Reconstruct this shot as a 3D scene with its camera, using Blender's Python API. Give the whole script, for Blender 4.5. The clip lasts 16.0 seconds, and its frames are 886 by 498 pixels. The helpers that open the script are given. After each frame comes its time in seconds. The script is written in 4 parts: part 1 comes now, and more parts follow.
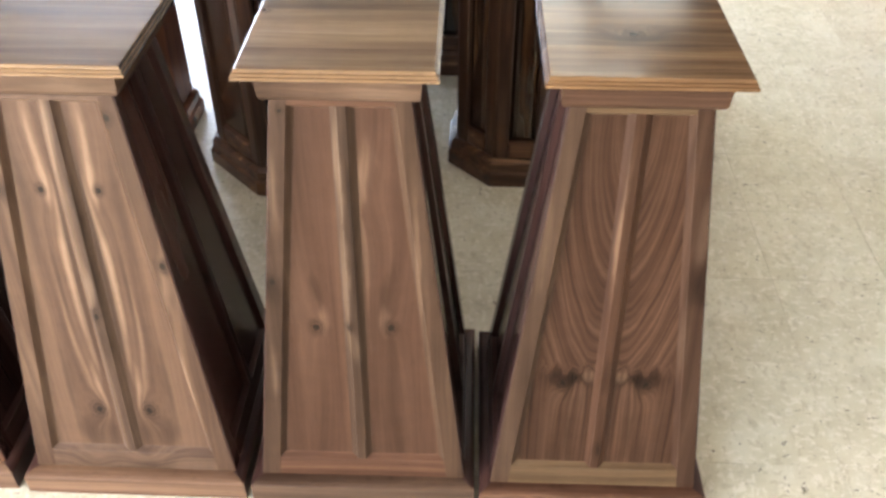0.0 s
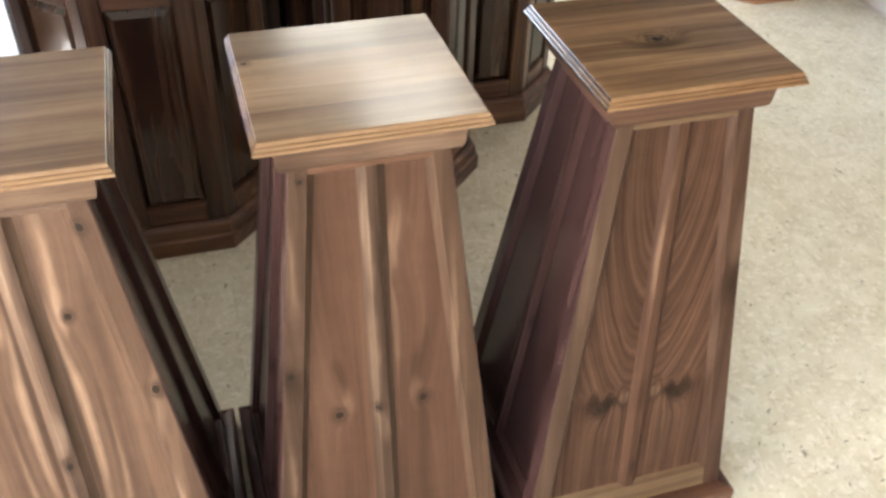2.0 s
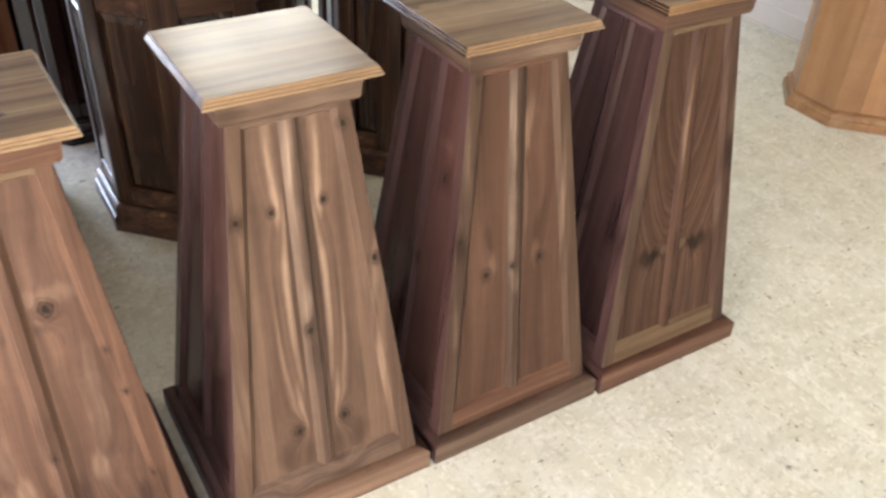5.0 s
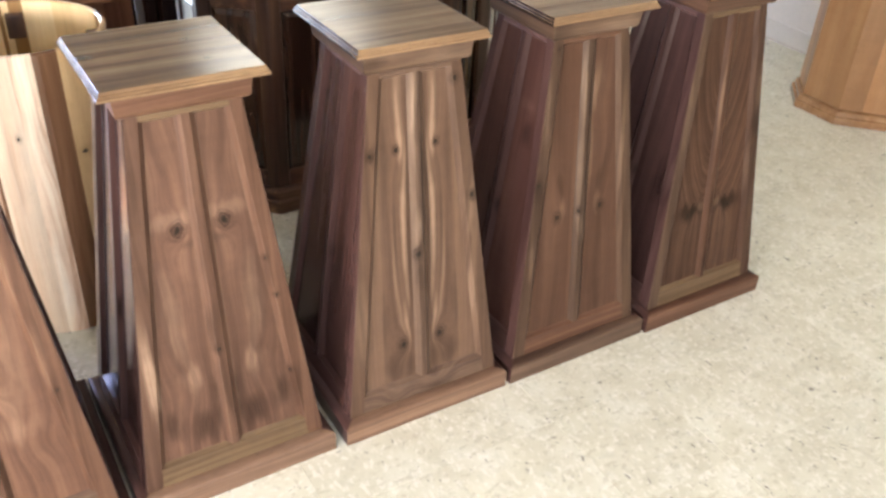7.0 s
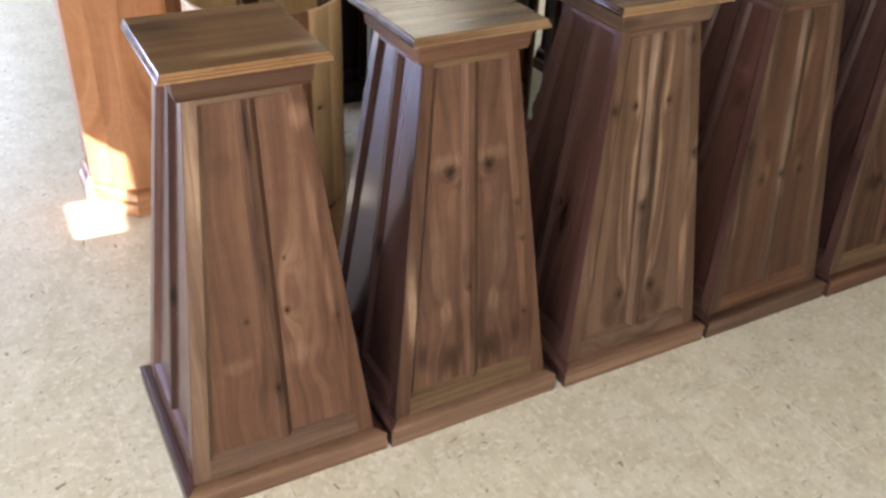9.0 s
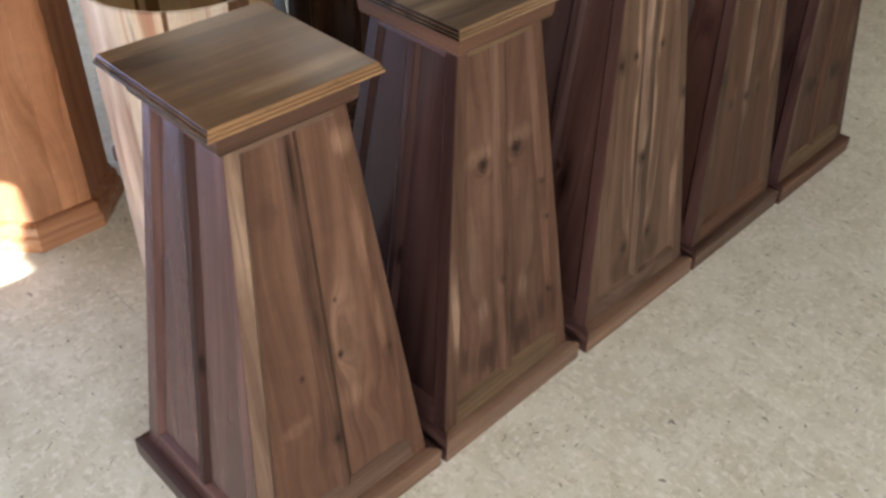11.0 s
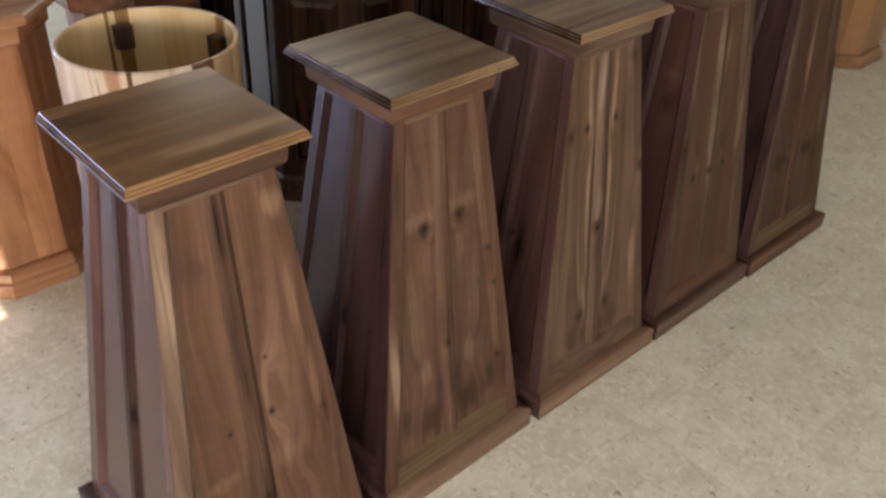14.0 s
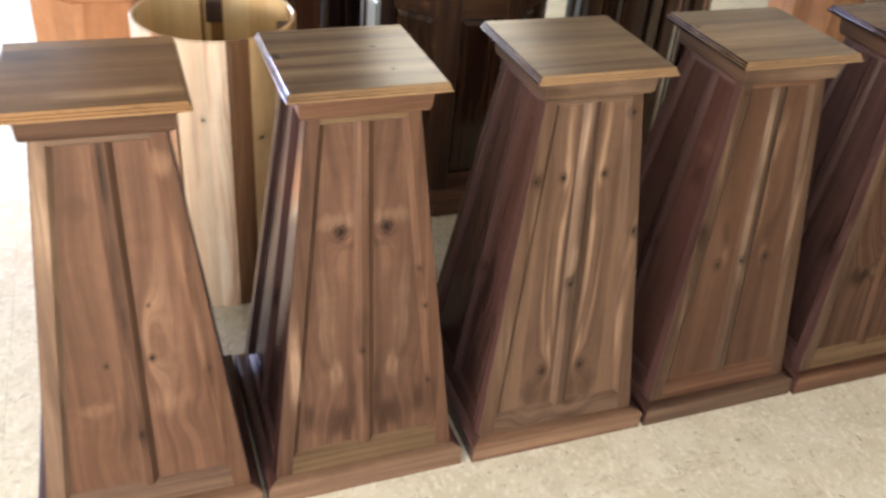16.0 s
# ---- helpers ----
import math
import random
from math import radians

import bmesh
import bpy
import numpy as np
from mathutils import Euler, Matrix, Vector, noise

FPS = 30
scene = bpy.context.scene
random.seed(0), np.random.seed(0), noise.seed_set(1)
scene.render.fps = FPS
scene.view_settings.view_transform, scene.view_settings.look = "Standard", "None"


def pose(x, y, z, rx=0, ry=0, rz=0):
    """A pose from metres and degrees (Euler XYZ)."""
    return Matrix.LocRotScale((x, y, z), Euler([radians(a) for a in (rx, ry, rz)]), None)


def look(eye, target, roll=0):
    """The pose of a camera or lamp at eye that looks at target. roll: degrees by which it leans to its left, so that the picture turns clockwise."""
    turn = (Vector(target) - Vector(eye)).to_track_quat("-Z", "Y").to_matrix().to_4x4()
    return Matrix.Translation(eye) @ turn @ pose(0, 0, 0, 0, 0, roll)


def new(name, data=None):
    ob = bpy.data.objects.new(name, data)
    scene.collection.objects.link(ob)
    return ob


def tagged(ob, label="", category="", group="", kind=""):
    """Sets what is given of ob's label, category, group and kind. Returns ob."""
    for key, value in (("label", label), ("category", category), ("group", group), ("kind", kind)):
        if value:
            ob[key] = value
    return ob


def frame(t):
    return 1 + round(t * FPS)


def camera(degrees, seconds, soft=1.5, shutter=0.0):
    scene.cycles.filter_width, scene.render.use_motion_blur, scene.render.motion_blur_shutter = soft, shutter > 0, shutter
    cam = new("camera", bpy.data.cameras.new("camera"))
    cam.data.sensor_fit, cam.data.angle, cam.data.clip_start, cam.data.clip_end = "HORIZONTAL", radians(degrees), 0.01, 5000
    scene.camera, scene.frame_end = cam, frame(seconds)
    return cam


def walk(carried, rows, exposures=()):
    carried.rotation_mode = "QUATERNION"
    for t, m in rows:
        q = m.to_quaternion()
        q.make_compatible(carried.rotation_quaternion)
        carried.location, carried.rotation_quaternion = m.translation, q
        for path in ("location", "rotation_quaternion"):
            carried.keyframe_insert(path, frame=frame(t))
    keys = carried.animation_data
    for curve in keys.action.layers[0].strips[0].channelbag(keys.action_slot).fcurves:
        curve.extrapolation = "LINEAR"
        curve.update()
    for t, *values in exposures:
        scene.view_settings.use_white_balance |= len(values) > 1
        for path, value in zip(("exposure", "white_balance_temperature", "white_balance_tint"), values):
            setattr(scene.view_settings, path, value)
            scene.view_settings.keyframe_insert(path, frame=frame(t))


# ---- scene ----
import functools

cam = camera(52.84, 16.0, soft=2.8, shutter=0.35)
ROWS = [
    (0, 0.6803, -1.3158, 1.5698, 50.70, -0.08, 2.54),
    (0.5, 0.5271, -1.3140, 1.5729, 50.16, -0.33, -0.81),
    (1, 0.4469, -1.2444, 1.5547, 50.56, -0.02, -2.97),
    (1.5, 0.3642, -1.1254, 1.5447, 50.23, -0.39, -9.66),
    (2, 0.2685, -1.0735, 1.5393, 50.16, -1.66, -16.15),
    (2.5, 0.0388, -1.0551, 1.5387, 51.38, 0.48, -23.83),
    (3, -0.0662, -1.0889, 1.5494, 52.84, -0.65, -29.23),
    (3.5, -0.1504, -1.1504, 1.5383, 53.21, -1.00, -31.92),
    (4, -0.2527, -1.2579, 1.5504, 53.14, -2.26, -31.39),
    (4.5, -0.3563, -1.3355, 1.5655, 53.45, -2.31, -31.01),
    (5, -0.4759, -1.3724, 1.5580, 54.36, -2.21, -30.46),
    (7.5, -0.9746, -1.6647, 1.5711, 58.17, -2.37, -30.35),
    (8, -1.1050, -1.6734, 1.5180, 59.74, -2.62, -28.15),
    (8.5, -1.2431, -1.6083, 1.5068, 58.90, -3.30, -27.15),
    (9, -1.3397, -1.5748, 1.5254, 56.72, -2.25, -27.54),
    (11.5, -1.6457, -0.9723, 1.5699, 51.72, -2.02, -46.39),
    (12, -1.6835, -0.9335, 1.5821, 53.96, -2.06, -46.31),
    (12.5, -1.6621, -0.9526, 1.5814, 56.03, -2.43, -45.32),
    (13, -1.6439, -0.9561, 1.5699, 56.47, -3.43, -46.02),
    (13.5, -1.6191, -1.0523, 1.5878, 56.71, -3.30, -46.19),
    (14, -1.4898, -1.2003, 1.5871, 55.22, -2.21, -41.91),
    (14.5, -1.3821, -1.3094, 1.6185, 55.05, -2.82, -36.49),
    (15, -1.1774, -1.3300, 1.5780, 55.26, -3.30, -34.40),
    (15.5, -0.9831, -1.3724, 1.5828, 54.92, -4.26, -28.06),
    (16, -0.8953, -1.5648, 1.6057, 55.87, -4.47, -19.20),
]
EXPOSURES = [(0, 4.49, 6080, 13), (2.5, 4.54, 6080, 13), (5, 4.29, 5980, 13), (7.5, 4.08, 6030, 13),
             (8.5, 3.47, 6300, 13), (9.2, 3.14, 6350, 13), (11.3, 2.92, 5980, 13),
             (13.5, 2.84, 6280, 13), (14.5, 2.90, 6530, 13), (15, 3.07, 6730, 13), (15.5, 3.42, 6680, 13), (16, 3.75, 6530, 13)]
walk(cam, [(t, pose(x, y, z, a, b, c)) for t, x, y, z, a, b, c in ROWS], EXPOSURES)

# ---- light ----
world = bpy.data.worlds.new("sky")
scene.world = world
world.use_nodes = True
sky = world.node_tree.nodes.new("ShaderNodeTexSky")
sky.sky_type, sky.sun_disc = "NISHITA", False
SUN = Vector((-0.88, 0.02, 0.41)).normalized()
sky.sun_elevation = math.asin(SUN.z)
sky.sun_rotation = math.atan2(SUN.x, SUN.y)
world.node_tree.links.new(sky.outputs[0], world.node_tree.nodes["Background"].inputs[0])
world.node_tree.nodes["Background"].inputs[1].default_value = 0.055


def lamp(name, kind, m, energy, color, **more):
    data = bpy.data.lights.new(name, kind)
    data.energy, data.color = energy, color
    for key in more:
        if key == "size":
            data.shape, data.size, data.size_y = "RECTANGLE", more[key][0], more[key][1]
        if key == "angle":
            data.angle = more[key]
    ob = new(name, data)
    ob.matrix_world = m
    return ob


lamp("sun", "SUN", look(SUN * 20, (0, 0, 0)), 5.0, (1.0, 0.93, 0.82), angle=radians(0.5))
# daylight in the window openings
lamp("left_window_daylight", "AREA", look((-3.39, -2.5, 1.1), (0, -2.5, 0.9)), 19, (1.0, 0.86, 0.76), size=(2.8, 0.38))
lamp("side_window_daylight", "AREA", look((-3.39, 3.75, 0.51), (0, 0.6, 0.6)), 16, (0.52, 0.60, 1.0), size=(1.65, 0.4))
lamp("front_window_daylight", "AREA", look((-1.9, -4.39, 1.6), (-1.9, 0, 0.9)), 14, (0.96, 1.0, 1.0), size=(2.4, 1.5))
lamp("back_window_daylight", "AREA", look((-2.1, 5.19, 1.6), (-2.1, 0, 1.0)), 10, (0.80, 0.88, 1.0), size=(1.8, 1.4))


# ---- materials ----
def nodes(name):
    mat = bpy.data.materials.new(name)
    mat.use_nodes = True
    nt = mat.node_tree
    return mat, nt, nt.nodes["Principled BSDF"]


def math_node(nt, op, a, b=None, c=None):
    n = nt.nodes.new("ShaderNodeMath")
    n.operation = op
    for i, v in enumerate((a, b, c)):
        if v is None:
            continue
        if isinstance(v, (int, float)):
            n.inputs[i].default_value = v
        else:
            nt.links.new(v, n.inputs[i])
    return n.outputs[0]


def vec_node(nt, op, a, b):
    n = nt.nodes.new("ShaderNodeVectorMath")
    n.operation = op
    for i, v in enumerate((a, b)):
        if isinstance(v, (tuple, list)):
            n.inputs[i].default_value = v
        else:
            nt.links.new(v, n.inputs[i])
    return n.outputs["Value"] if op == "LENGTH" else n.outputs[0]


def ramp(nt, fac, stops):
    n = nt.nodes.new("ShaderNodeValToRGB")
    e = n.color_ramp.elements
    while len(e) < len(stops):
        e.new(0.5)
    for el, (p, c) in zip(e, stops):
        el.position, el.color = p, (*c, 1)
    nt.links.new(fac, n.inputs[0])
    return n.outputs[0]


def mix(nt, fac, a, b, blend="MIX"):
    n = nt.nodes.new("ShaderNodeMix")
    n.data_type, n.blend_type = "RGBA", blend
    for i, v in ((0, fac), (6, a), (7, b)):
        if isinstance(v, (int, float)):
            n.inputs[i].default_value = v
        elif isinstance(v, tuple):
            n.inputs[i].default_value = (*v, 1)
        else:
            nt.links.new(v, n.inputs[i])
    return n.outputs[2]


def noise_tex(nt, vec, scale, detail=2.0, rough=0.5, distortion=0.0):
    n = nt.nodes.new("ShaderNodeTexNoise")
    n.inputs["Scale"].default_value, n.inputs["Detail"].default_value = scale, detail
    n.inputs["Roughness"].default_value, n.inputs["Distortion"].default_value = rough, distortion
    nt.links.new(vec, n.inputs["Vector"])
    return n.outputs["Fac"]


def wood(name, tones, axis="z", knots=(), gloss=0.19, figure=1.0, streak=14.0, vary=0.25, coat=0.06, spread=0.34,
         contrast=0.75, spec=0.36):
    """Finished timber: tones from heart to sap, grain along an axis, knots as (x, z, size)."""
    mat, nt, bsdf = nodes(name)
    obj = nt.nodes.new("ShaderNodeTexCoord").outputs["Object"]
    info = nt.nodes.new("ShaderNodeObjectInfo")
    place = obj
    log = sum(ord(c) * (k + 3) for k, c in enumerate(name)) % 97
    shift = nt.nodes.new("ShaderNodeCombineXYZ")
    for i, k in enumerate((17.0, 31.0, 23.0)):
        nt.links.new(math_node(nt, "MULTIPLY_ADD", info.outputs["Random"], k, log * 0.37 + i), shift.inputs[i])
    moved = vec_node(nt, "ADD", place, shift.outputs[0])
    # knots part the grain, which flows round them
    push, halo, rim, core = None, None, None, None
    rough_edge = math_node(nt, "SUBTRACT", noise_tex(nt, place, 70, 3), 0.5) if knots else None
    sides = nt.nodes.new("ShaderNodeSeparateXYZ")
    nt.links.new(place, sides.inputs[0])
    for kx, kz, size in knots:
        across = math_node(nt, "SUBTRACT", sides.outputs[1 if axis == "x" else 0], kz if axis == "x" else kx)
        along = math_node(nt, "MULTIPLY", math_node(nt, "SUBTRACT", sides.outputs[0 if axis == "x" else 2], kx if axis == "x" else kz), 0.5)
        r2 = math_node(nt, "ADD", math_node(nt, "MULTIPLY", across, across), math_node(nt, "MULTIPLY", along, along))
        a2 = (size * 1.5) ** 2
        p = math_node(nt, "DIVIDE", math_node(nt, "MULTIPLY", across, a2), math_node(nt, "ADD", r2, a2 * 0.45))
        push = p if push is None else math_node(nt, "ADD", push, p)
        stretch = math_node(nt, "MULTIPLY", along, 1.6)
        round2 = math_node(nt, "ADD", math_node(nt, "MULTIPLY", across, across), math_node(nt, "MULTIPLY", stretch, stretch))
        r = math_node(nt, "ADD", math_node(nt, "SQRT", round2), math_node(nt, "MULTIPLY", rough_edge, size * 1.3))
        for which, lo, hi in (("halo", 1.35, 0.8), ("rim", 2.2, 1.3), ("core", 0.62, 0.36)):
            n = nt.nodes.new("ShaderNodeMapRange")
            n.interpolation_type = "SMOOTHSTEP"
            nt.links.new(r, n.inputs[0])
            n.inputs[1].default_value, n.inputs[2].default_value = size * lo, size * hi
            v = n.outputs[0]
            if which == "halo":
                ring = math_node(nt, "SINE", math_node(nt, "MULTIPLY_ADD", r, 9.5 / size, -1.2))
                v = math_node(nt, "MULTIPLY", v, math_node(nt, "MULTIPLY_ADD", ring, 0.28, 0.72))
                halo = v if halo is None else math_node(nt, "MAXIMUM", halo, v)
            elif which == "rim":
                rim = v if rim is None else math_node(nt, "MAXIMUM", rim, v)
            else:
                core = v if core is None else math_node(nt, "MAXIMUM", core, v)
    squash = {"z": (1, 1, 0.028), "x": (0.035, 1, 1), "y": (1, 0.035, 1)}[axis]
    slow = {"z": (1, 1, 0.20), "x": (0.20, 1, 1), "y": (1, 0.20, 1)}[axis]
    wob = noise_tex(nt, vec_node(nt, "MULTIPLY", moved, slow), 9.0, 2.0)
    wobble = math_node(nt, "MULTIPLY", math_node(nt, "SUBTRACT", wob, 0.5), 0.06 * figure)
    if push is not None:
        shove = math_node(nt, "SUBTRACT", wobble, push)
    else:
        shove = wobble
    wv = nt.nodes.new("ShaderNodeCombineXYZ")
    nt.links.new(wobble if axis == "x" else shove, wv.inputs[0])
    nt.links.new(shove if axis == "x" else wobble, wv.inputs[1])
    nt.links.new(wobble, wv.inputs[2])
    grain = vec_node(nt, "MULTIPLY", vec_node(nt, "ADD", moved, wv.outputs[0]), squash)
    wide = noise_tex(nt, grain, streak * 2.2, 2.0, 0.5)
    thin = noise_tex(nt, grain, streak * 6.0, 4.0, 0.6)
    bands = math_node(nt, "ADD", math_node(nt, "MULTIPLY", wide, 0.54), math_node(nt, "MULTIPLY", thin, 0.46))
    stops = [(0.5 + spread * (i / (len(tones) - 1) - 0.5), t) for i, t in enumerate(tones)]
    color = ramp(nt, bands, stops)
    lines = math_node(nt, "SINE", math_node(nt, "MULTIPLY", wide, 95.0))
    fine = noise_tex(nt, grain, 300.0, 2.0, 0.6)
    pores = noise_tex(nt, vec_node(nt, "MULTIPLY", moved, {"z": (1, 1, 0.07), "x": (0.07, 1, 1), "y": (1, 0.07, 1)}[axis]), 520.0, 1.0)
    tone = math_node(nt, "ADD", 0.80, math_node(nt, "ADD", math_node(nt, "MULTIPLY", lines, 0.05 * contrast), math_node(nt, "MULTIPLY", fine, 0.26 * contrast)))
    tone = math_node(nt, "ADD", tone, math_node(nt, "MULTIPLY", pores, 0.10))
    blot = noise_tex(nt, vec_node(nt, "MULTIPLY", moved, slow), 9.0, 3.0)
    tone = math_node(nt, "MULTIPLY", tone, math_node(nt, "ADD", 0.76, math_node(nt, "MULTIPLY", blot, 0.48)))
    each = math_node(nt, "ADD", 1.0 - vary / 2, math_node(nt, "MULTIPLY", info.outputs["Random"], vary))
    tone = math_node(nt, "MULTIPLY", tone, each)
    grey = nt.nodes.new("ShaderNodeCombineColor")
    for i in range(3):
        nt.links.new(tone, grey.inputs[i])
    color = mix(nt, 1.0, color, grey.outputs[0], "MULTIPLY")
    if knots:
        color = mix(nt, math_node(nt, "MULTIPLY", rim, 0.06), color, tones[-1])
        color = mix(nt, math_node(nt, "MULTIPLY", halo, 0.85), color, tuple(0.6 * v for v in tones[1]))
        color = mix(nt, math_node(nt, "MULTIPLY", core, 0.92), color, (0.012, 0.008, 0.006))
    nt.links.new(color, bsdf.inputs["Base Color"])
    nt.links.new(math_node(nt, "ADD", gloss - 0.03, math_node(nt, "MULTIPLY", blot, 0.06)), bsdf.inputs["Roughness"])
    bsdf.inputs["Specular IOR Level"].default_value = spec
    bsdf.inputs["Coat Weight"].default_value, bsdf.inputs["Coat Roughness"].default_value = coat, 0.12
    bump = nt.nodes.new("ShaderNodeBump")
    bump.inputs["Strength"].default_value, bump.inputs["Distance"].default_value = 0.03, 0.001
    nt.links.new(wide, bump.inputs["Height"])
    nt.links.new(bump.outputs[0], bsdf.inputs["Normal"])
    return mat


def timber(name, tones, axis="z", across="x", mirror=False, knots=(), swells=(), flames=(), cups=None, figure=1.0, freq=45.0, spread=0.30,
           gloss=0.42, spec=0.12, coat=0.0, curl=0.5, vary=0.2, fine=0.5):
    """Oiled cabinet wood with its figure drawn by a grain field: swells bend the lines into cathedrals, knots close them into eyes,
    flames (u, v, half width, half height, amount) are sapwood where positive and dark heart where negative."""
    mat, nt, bsdf = nodes(name)
    tex = nt.nodes.new("ShaderNodeTexCoord")
    info = nt.nodes.new("ShaderNodeObjectInfo")
    sep = nt.nodes.new("ShaderNodeSeparateXYZ")
    nt.links.new(tex.outputs["Object"], sep.inputs[0])
    M = functools.partial(math_node, nt)
    v = sep.outputs["XYZ".index(axis.upper())]
    if across == "turned":
        u = M("ADD", M("MULTIPLY", sep.outputs[0], 0.8), M("MULTIPLY", sep.outputs[1], 1.3))
    elif across == "rim":
        u = M("SUBTRACT", sep.outputs[0], sep.outputs[1])
    else:
        u = sep.outputs["XYZ".index(across.upper())]
    if mirror:
        u = M("ABSOLUTE", u)
    log = sum(ord(c) * (k + 3) for k, c in enumerate(name)) % 97
    seed = M("MULTIPLY_ADD", info.outputs["Random"], 0.0 if mirror else 37.0, log * 1.37)

    def field(a, b, fa, fb, detail=2.0, rough=0.5, off=0.0):
        com = nt.nodes.new("ShaderNodeCombineXYZ")
        nt.links.new(M("MULTIPLY", a, fa), com.inputs[0])
        nt.links.new(M("MULTIPLY", b, fb), com.inputs[1])
        nt.links.new(M("ADD", seed, off), com.inputs[2])
        return noise_tex(nt, com.outputs[0], 1.0, detail, rough)

    def smooth(value, lo, hi):
        n = nt.nodes.new("ShaderNodeMapRange")
        n.interpolation_type = "SMOOTHSTEP"
        nt.links.new(value, n.inputs[0])
        n.inputs[1].default_value, n.inputs[2].default_value = lo, hi
        return n.outputs[0]

    def distance2(a, b, a0, b0, ra, rb):
        p, q = M("MULTIPLY", M("SUBTRACT", a, a0), 1 / ra), M("MULTIPLY", M("SUBTRACT", b, b0), 1 / rb)
        return M("ADD", M("MULTIPLY", p, p), M("MULTIPLY", q, q))

    slow = M("SUBTRACT", field(u, v, 8.0, 2.2, 2.0), 0.5)
    quick = M("SUBTRACT", field(u, v, 45.0, 9.0, 2.0, 0.5, 5.0), 0.5)
    g = M("ADD", u, M("ADD", M("MULTIPLY", slow, 0.03 * figure), M("MULTIPLY", quick, 0.005 * figure)))
    for u0, v0, su, sv, amount in [*[(a, b, c, d, 0.55 * e) for a, b, c, d, e in swells], *[(a, b, c * 1.3, c * 2.2, c * 1.8) for a, b, c in knots]]:
        bell = M("EXPONENT", M("MULTIPLY", distance2(u, v, u0, v0, su, sv), -1.0))
        g = M("ADD", g, M("MULTIPLY", bell, amount))
    if cups:
        # nested crotch arcs hanging from a centre, down to a ragged lower edge
        v0, ku, kv, low = cups
        r = M("SQRT", M("ADD", M("POWER", M("MULTIPLY", u, ku), 2.0), M("POWER", M("MULTIPLY", M("SUBTRACT", v, v0), kv), 2.0)))
        r = M("ADD", r, M("ADD", M("MULTIPLY", slow, 0.03), M("MULTIPLY", quick, 0.008)))
        edge = M("ADD", v, M("MULTIPLY", quick, 0.10))
        zone = smooth(edge, low - 0.008, low + 0.012)
        g = M("ADD", M("MULTIPLY", g, M("SUBTRACT", 1.0, zone)), M("MULTIPLY", r, zone))
    wide = field(g, v, freq, 1.1, 2.0)
    mid = field(g, v, freq * 3.4, 2.4, 2.0, 0.5, 9.0)
    thin = field(g, v, freq * 11.0, 6.0, 2.0, 0.6, 3.0)
    a, b, c = (0.34, 0.50, 0.16) if cups else (0.60, 0.22, 0.18)
    bands = M("ADD", M("MULTIPLY", wide, a), M("ADD", M("MULTIPLY", mid, b), M("MULTIPLY", thin, c)))
    color = ramp(nt, bands, [(0.5 + 1.8 * spread * (i / (len(tones) - 1) - 0.5), t) for i, t in enumerate(tones)])
    pale, dark = tones[-1], tuple(0.45 * x for x in tones[0])
    for u0, v0, ru, rv, amount in flames:
        d = M("SQRT", distance2(g, v, u0, v0, ru, rv))
        d = M("ADD", d, M("MULTIPLY", M("ADD", M("SUBTRACT", mid, 0.5), M("MULTIPLY", quick, 1.6)), 0.9))
        mask = M("MULTIPLY", smooth(d, 1.25, 0.15), abs(amount))
        mask = M("MULTIPLY", mask, M("MULTIPLY_ADD", smooth(mid, 0.38, 0.62), 0.6, 0.55))
        mask = M("MINIMUM", mask, 1.0)
        color = mix(nt, mask, color, pale if amount > 0 else dark)
    pores = smooth(field(u, v, 900.0, 42.0, 1.0, 0.5, 7.0), 0.60, 0.72)
    waves = M("SUBTRACT", field(u, v, 16.0, 34.0, 2.0, 0.5, 11.0), 0.5)
    blot = field(u, v, 9.0, 3.0, 3.0, 0.55, 13.0)
    tone = M("ADD", 1.0, M("MULTIPLY", waves, 0.32 * curl))
    tone = M("MULTIPLY", tone, M("ADD", 0.72, M("MULTIPLY", blot, 0.56)))
    tone = M("MULTIPLY", tone, M("SUBTRACT", 1.0, M("MULTIPLY", pores, 0.34 * fine)))
    tone = M("MULTIPLY", tone, M("ADD", 1.0 - vary / 2, M("MULTIPLY", info.outputs["Random"], vary)))
    grey = nt.nodes.new("ShaderNodeCombineColor")
    for i in range(3):
        nt.links.new(tone, grey.inputs[i])
    color = mix(nt, 1.0, color, grey.outputs[0], "MULTIPLY")
    for u0, v0, size in knots:
        d = M("SQRT", distance2(u, v, u0, v0, size, size * 1.25))
        d = M("ADD", d, M("MULTIPLY", M("SUBTRACT", field(u, v, 110.0, 80.0, 2.0, 0.6, 17.0), 0.5), 0.9))
        ring = M("MULTIPLY_ADD", M("SINE", M("MULTIPLY", d, 12.0)), 0.40, 0.50)
        color = mix(nt, M("MULTIPLY", smooth(d, *((1.5, 0.7) if size > 0.009 else (2.6, 0.8))), ring), color, tuple(0.55 * x for x in tones[1]))
        color = mix(nt, M("MULTIPLY", smooth(d, *((0.58, 0.26) if size > 0.009 else (0.85, 0.45))), 0.9), color, (0.010, 0.007, 0.005))
    nt.links.new(color, bsdf.inputs["Base Color"])
    nt.links.new(M("ADD", gloss - 0.05, M("MULTIPLY", blot, 0.10)), bsdf.inputs["Roughness"])
    bsdf.inputs["Specular IOR Level"].default_value = spec
    bsdf.inputs["Coat Weight"].default_value, bsdf.inputs["Coat Roughness"].default_value = coat, 0.12
    bump = nt.nodes.new("ShaderNodeBump")
    bump.inputs["Strength"].default_value, bump.inputs["Distance"].default_value = 0.05, 0.001
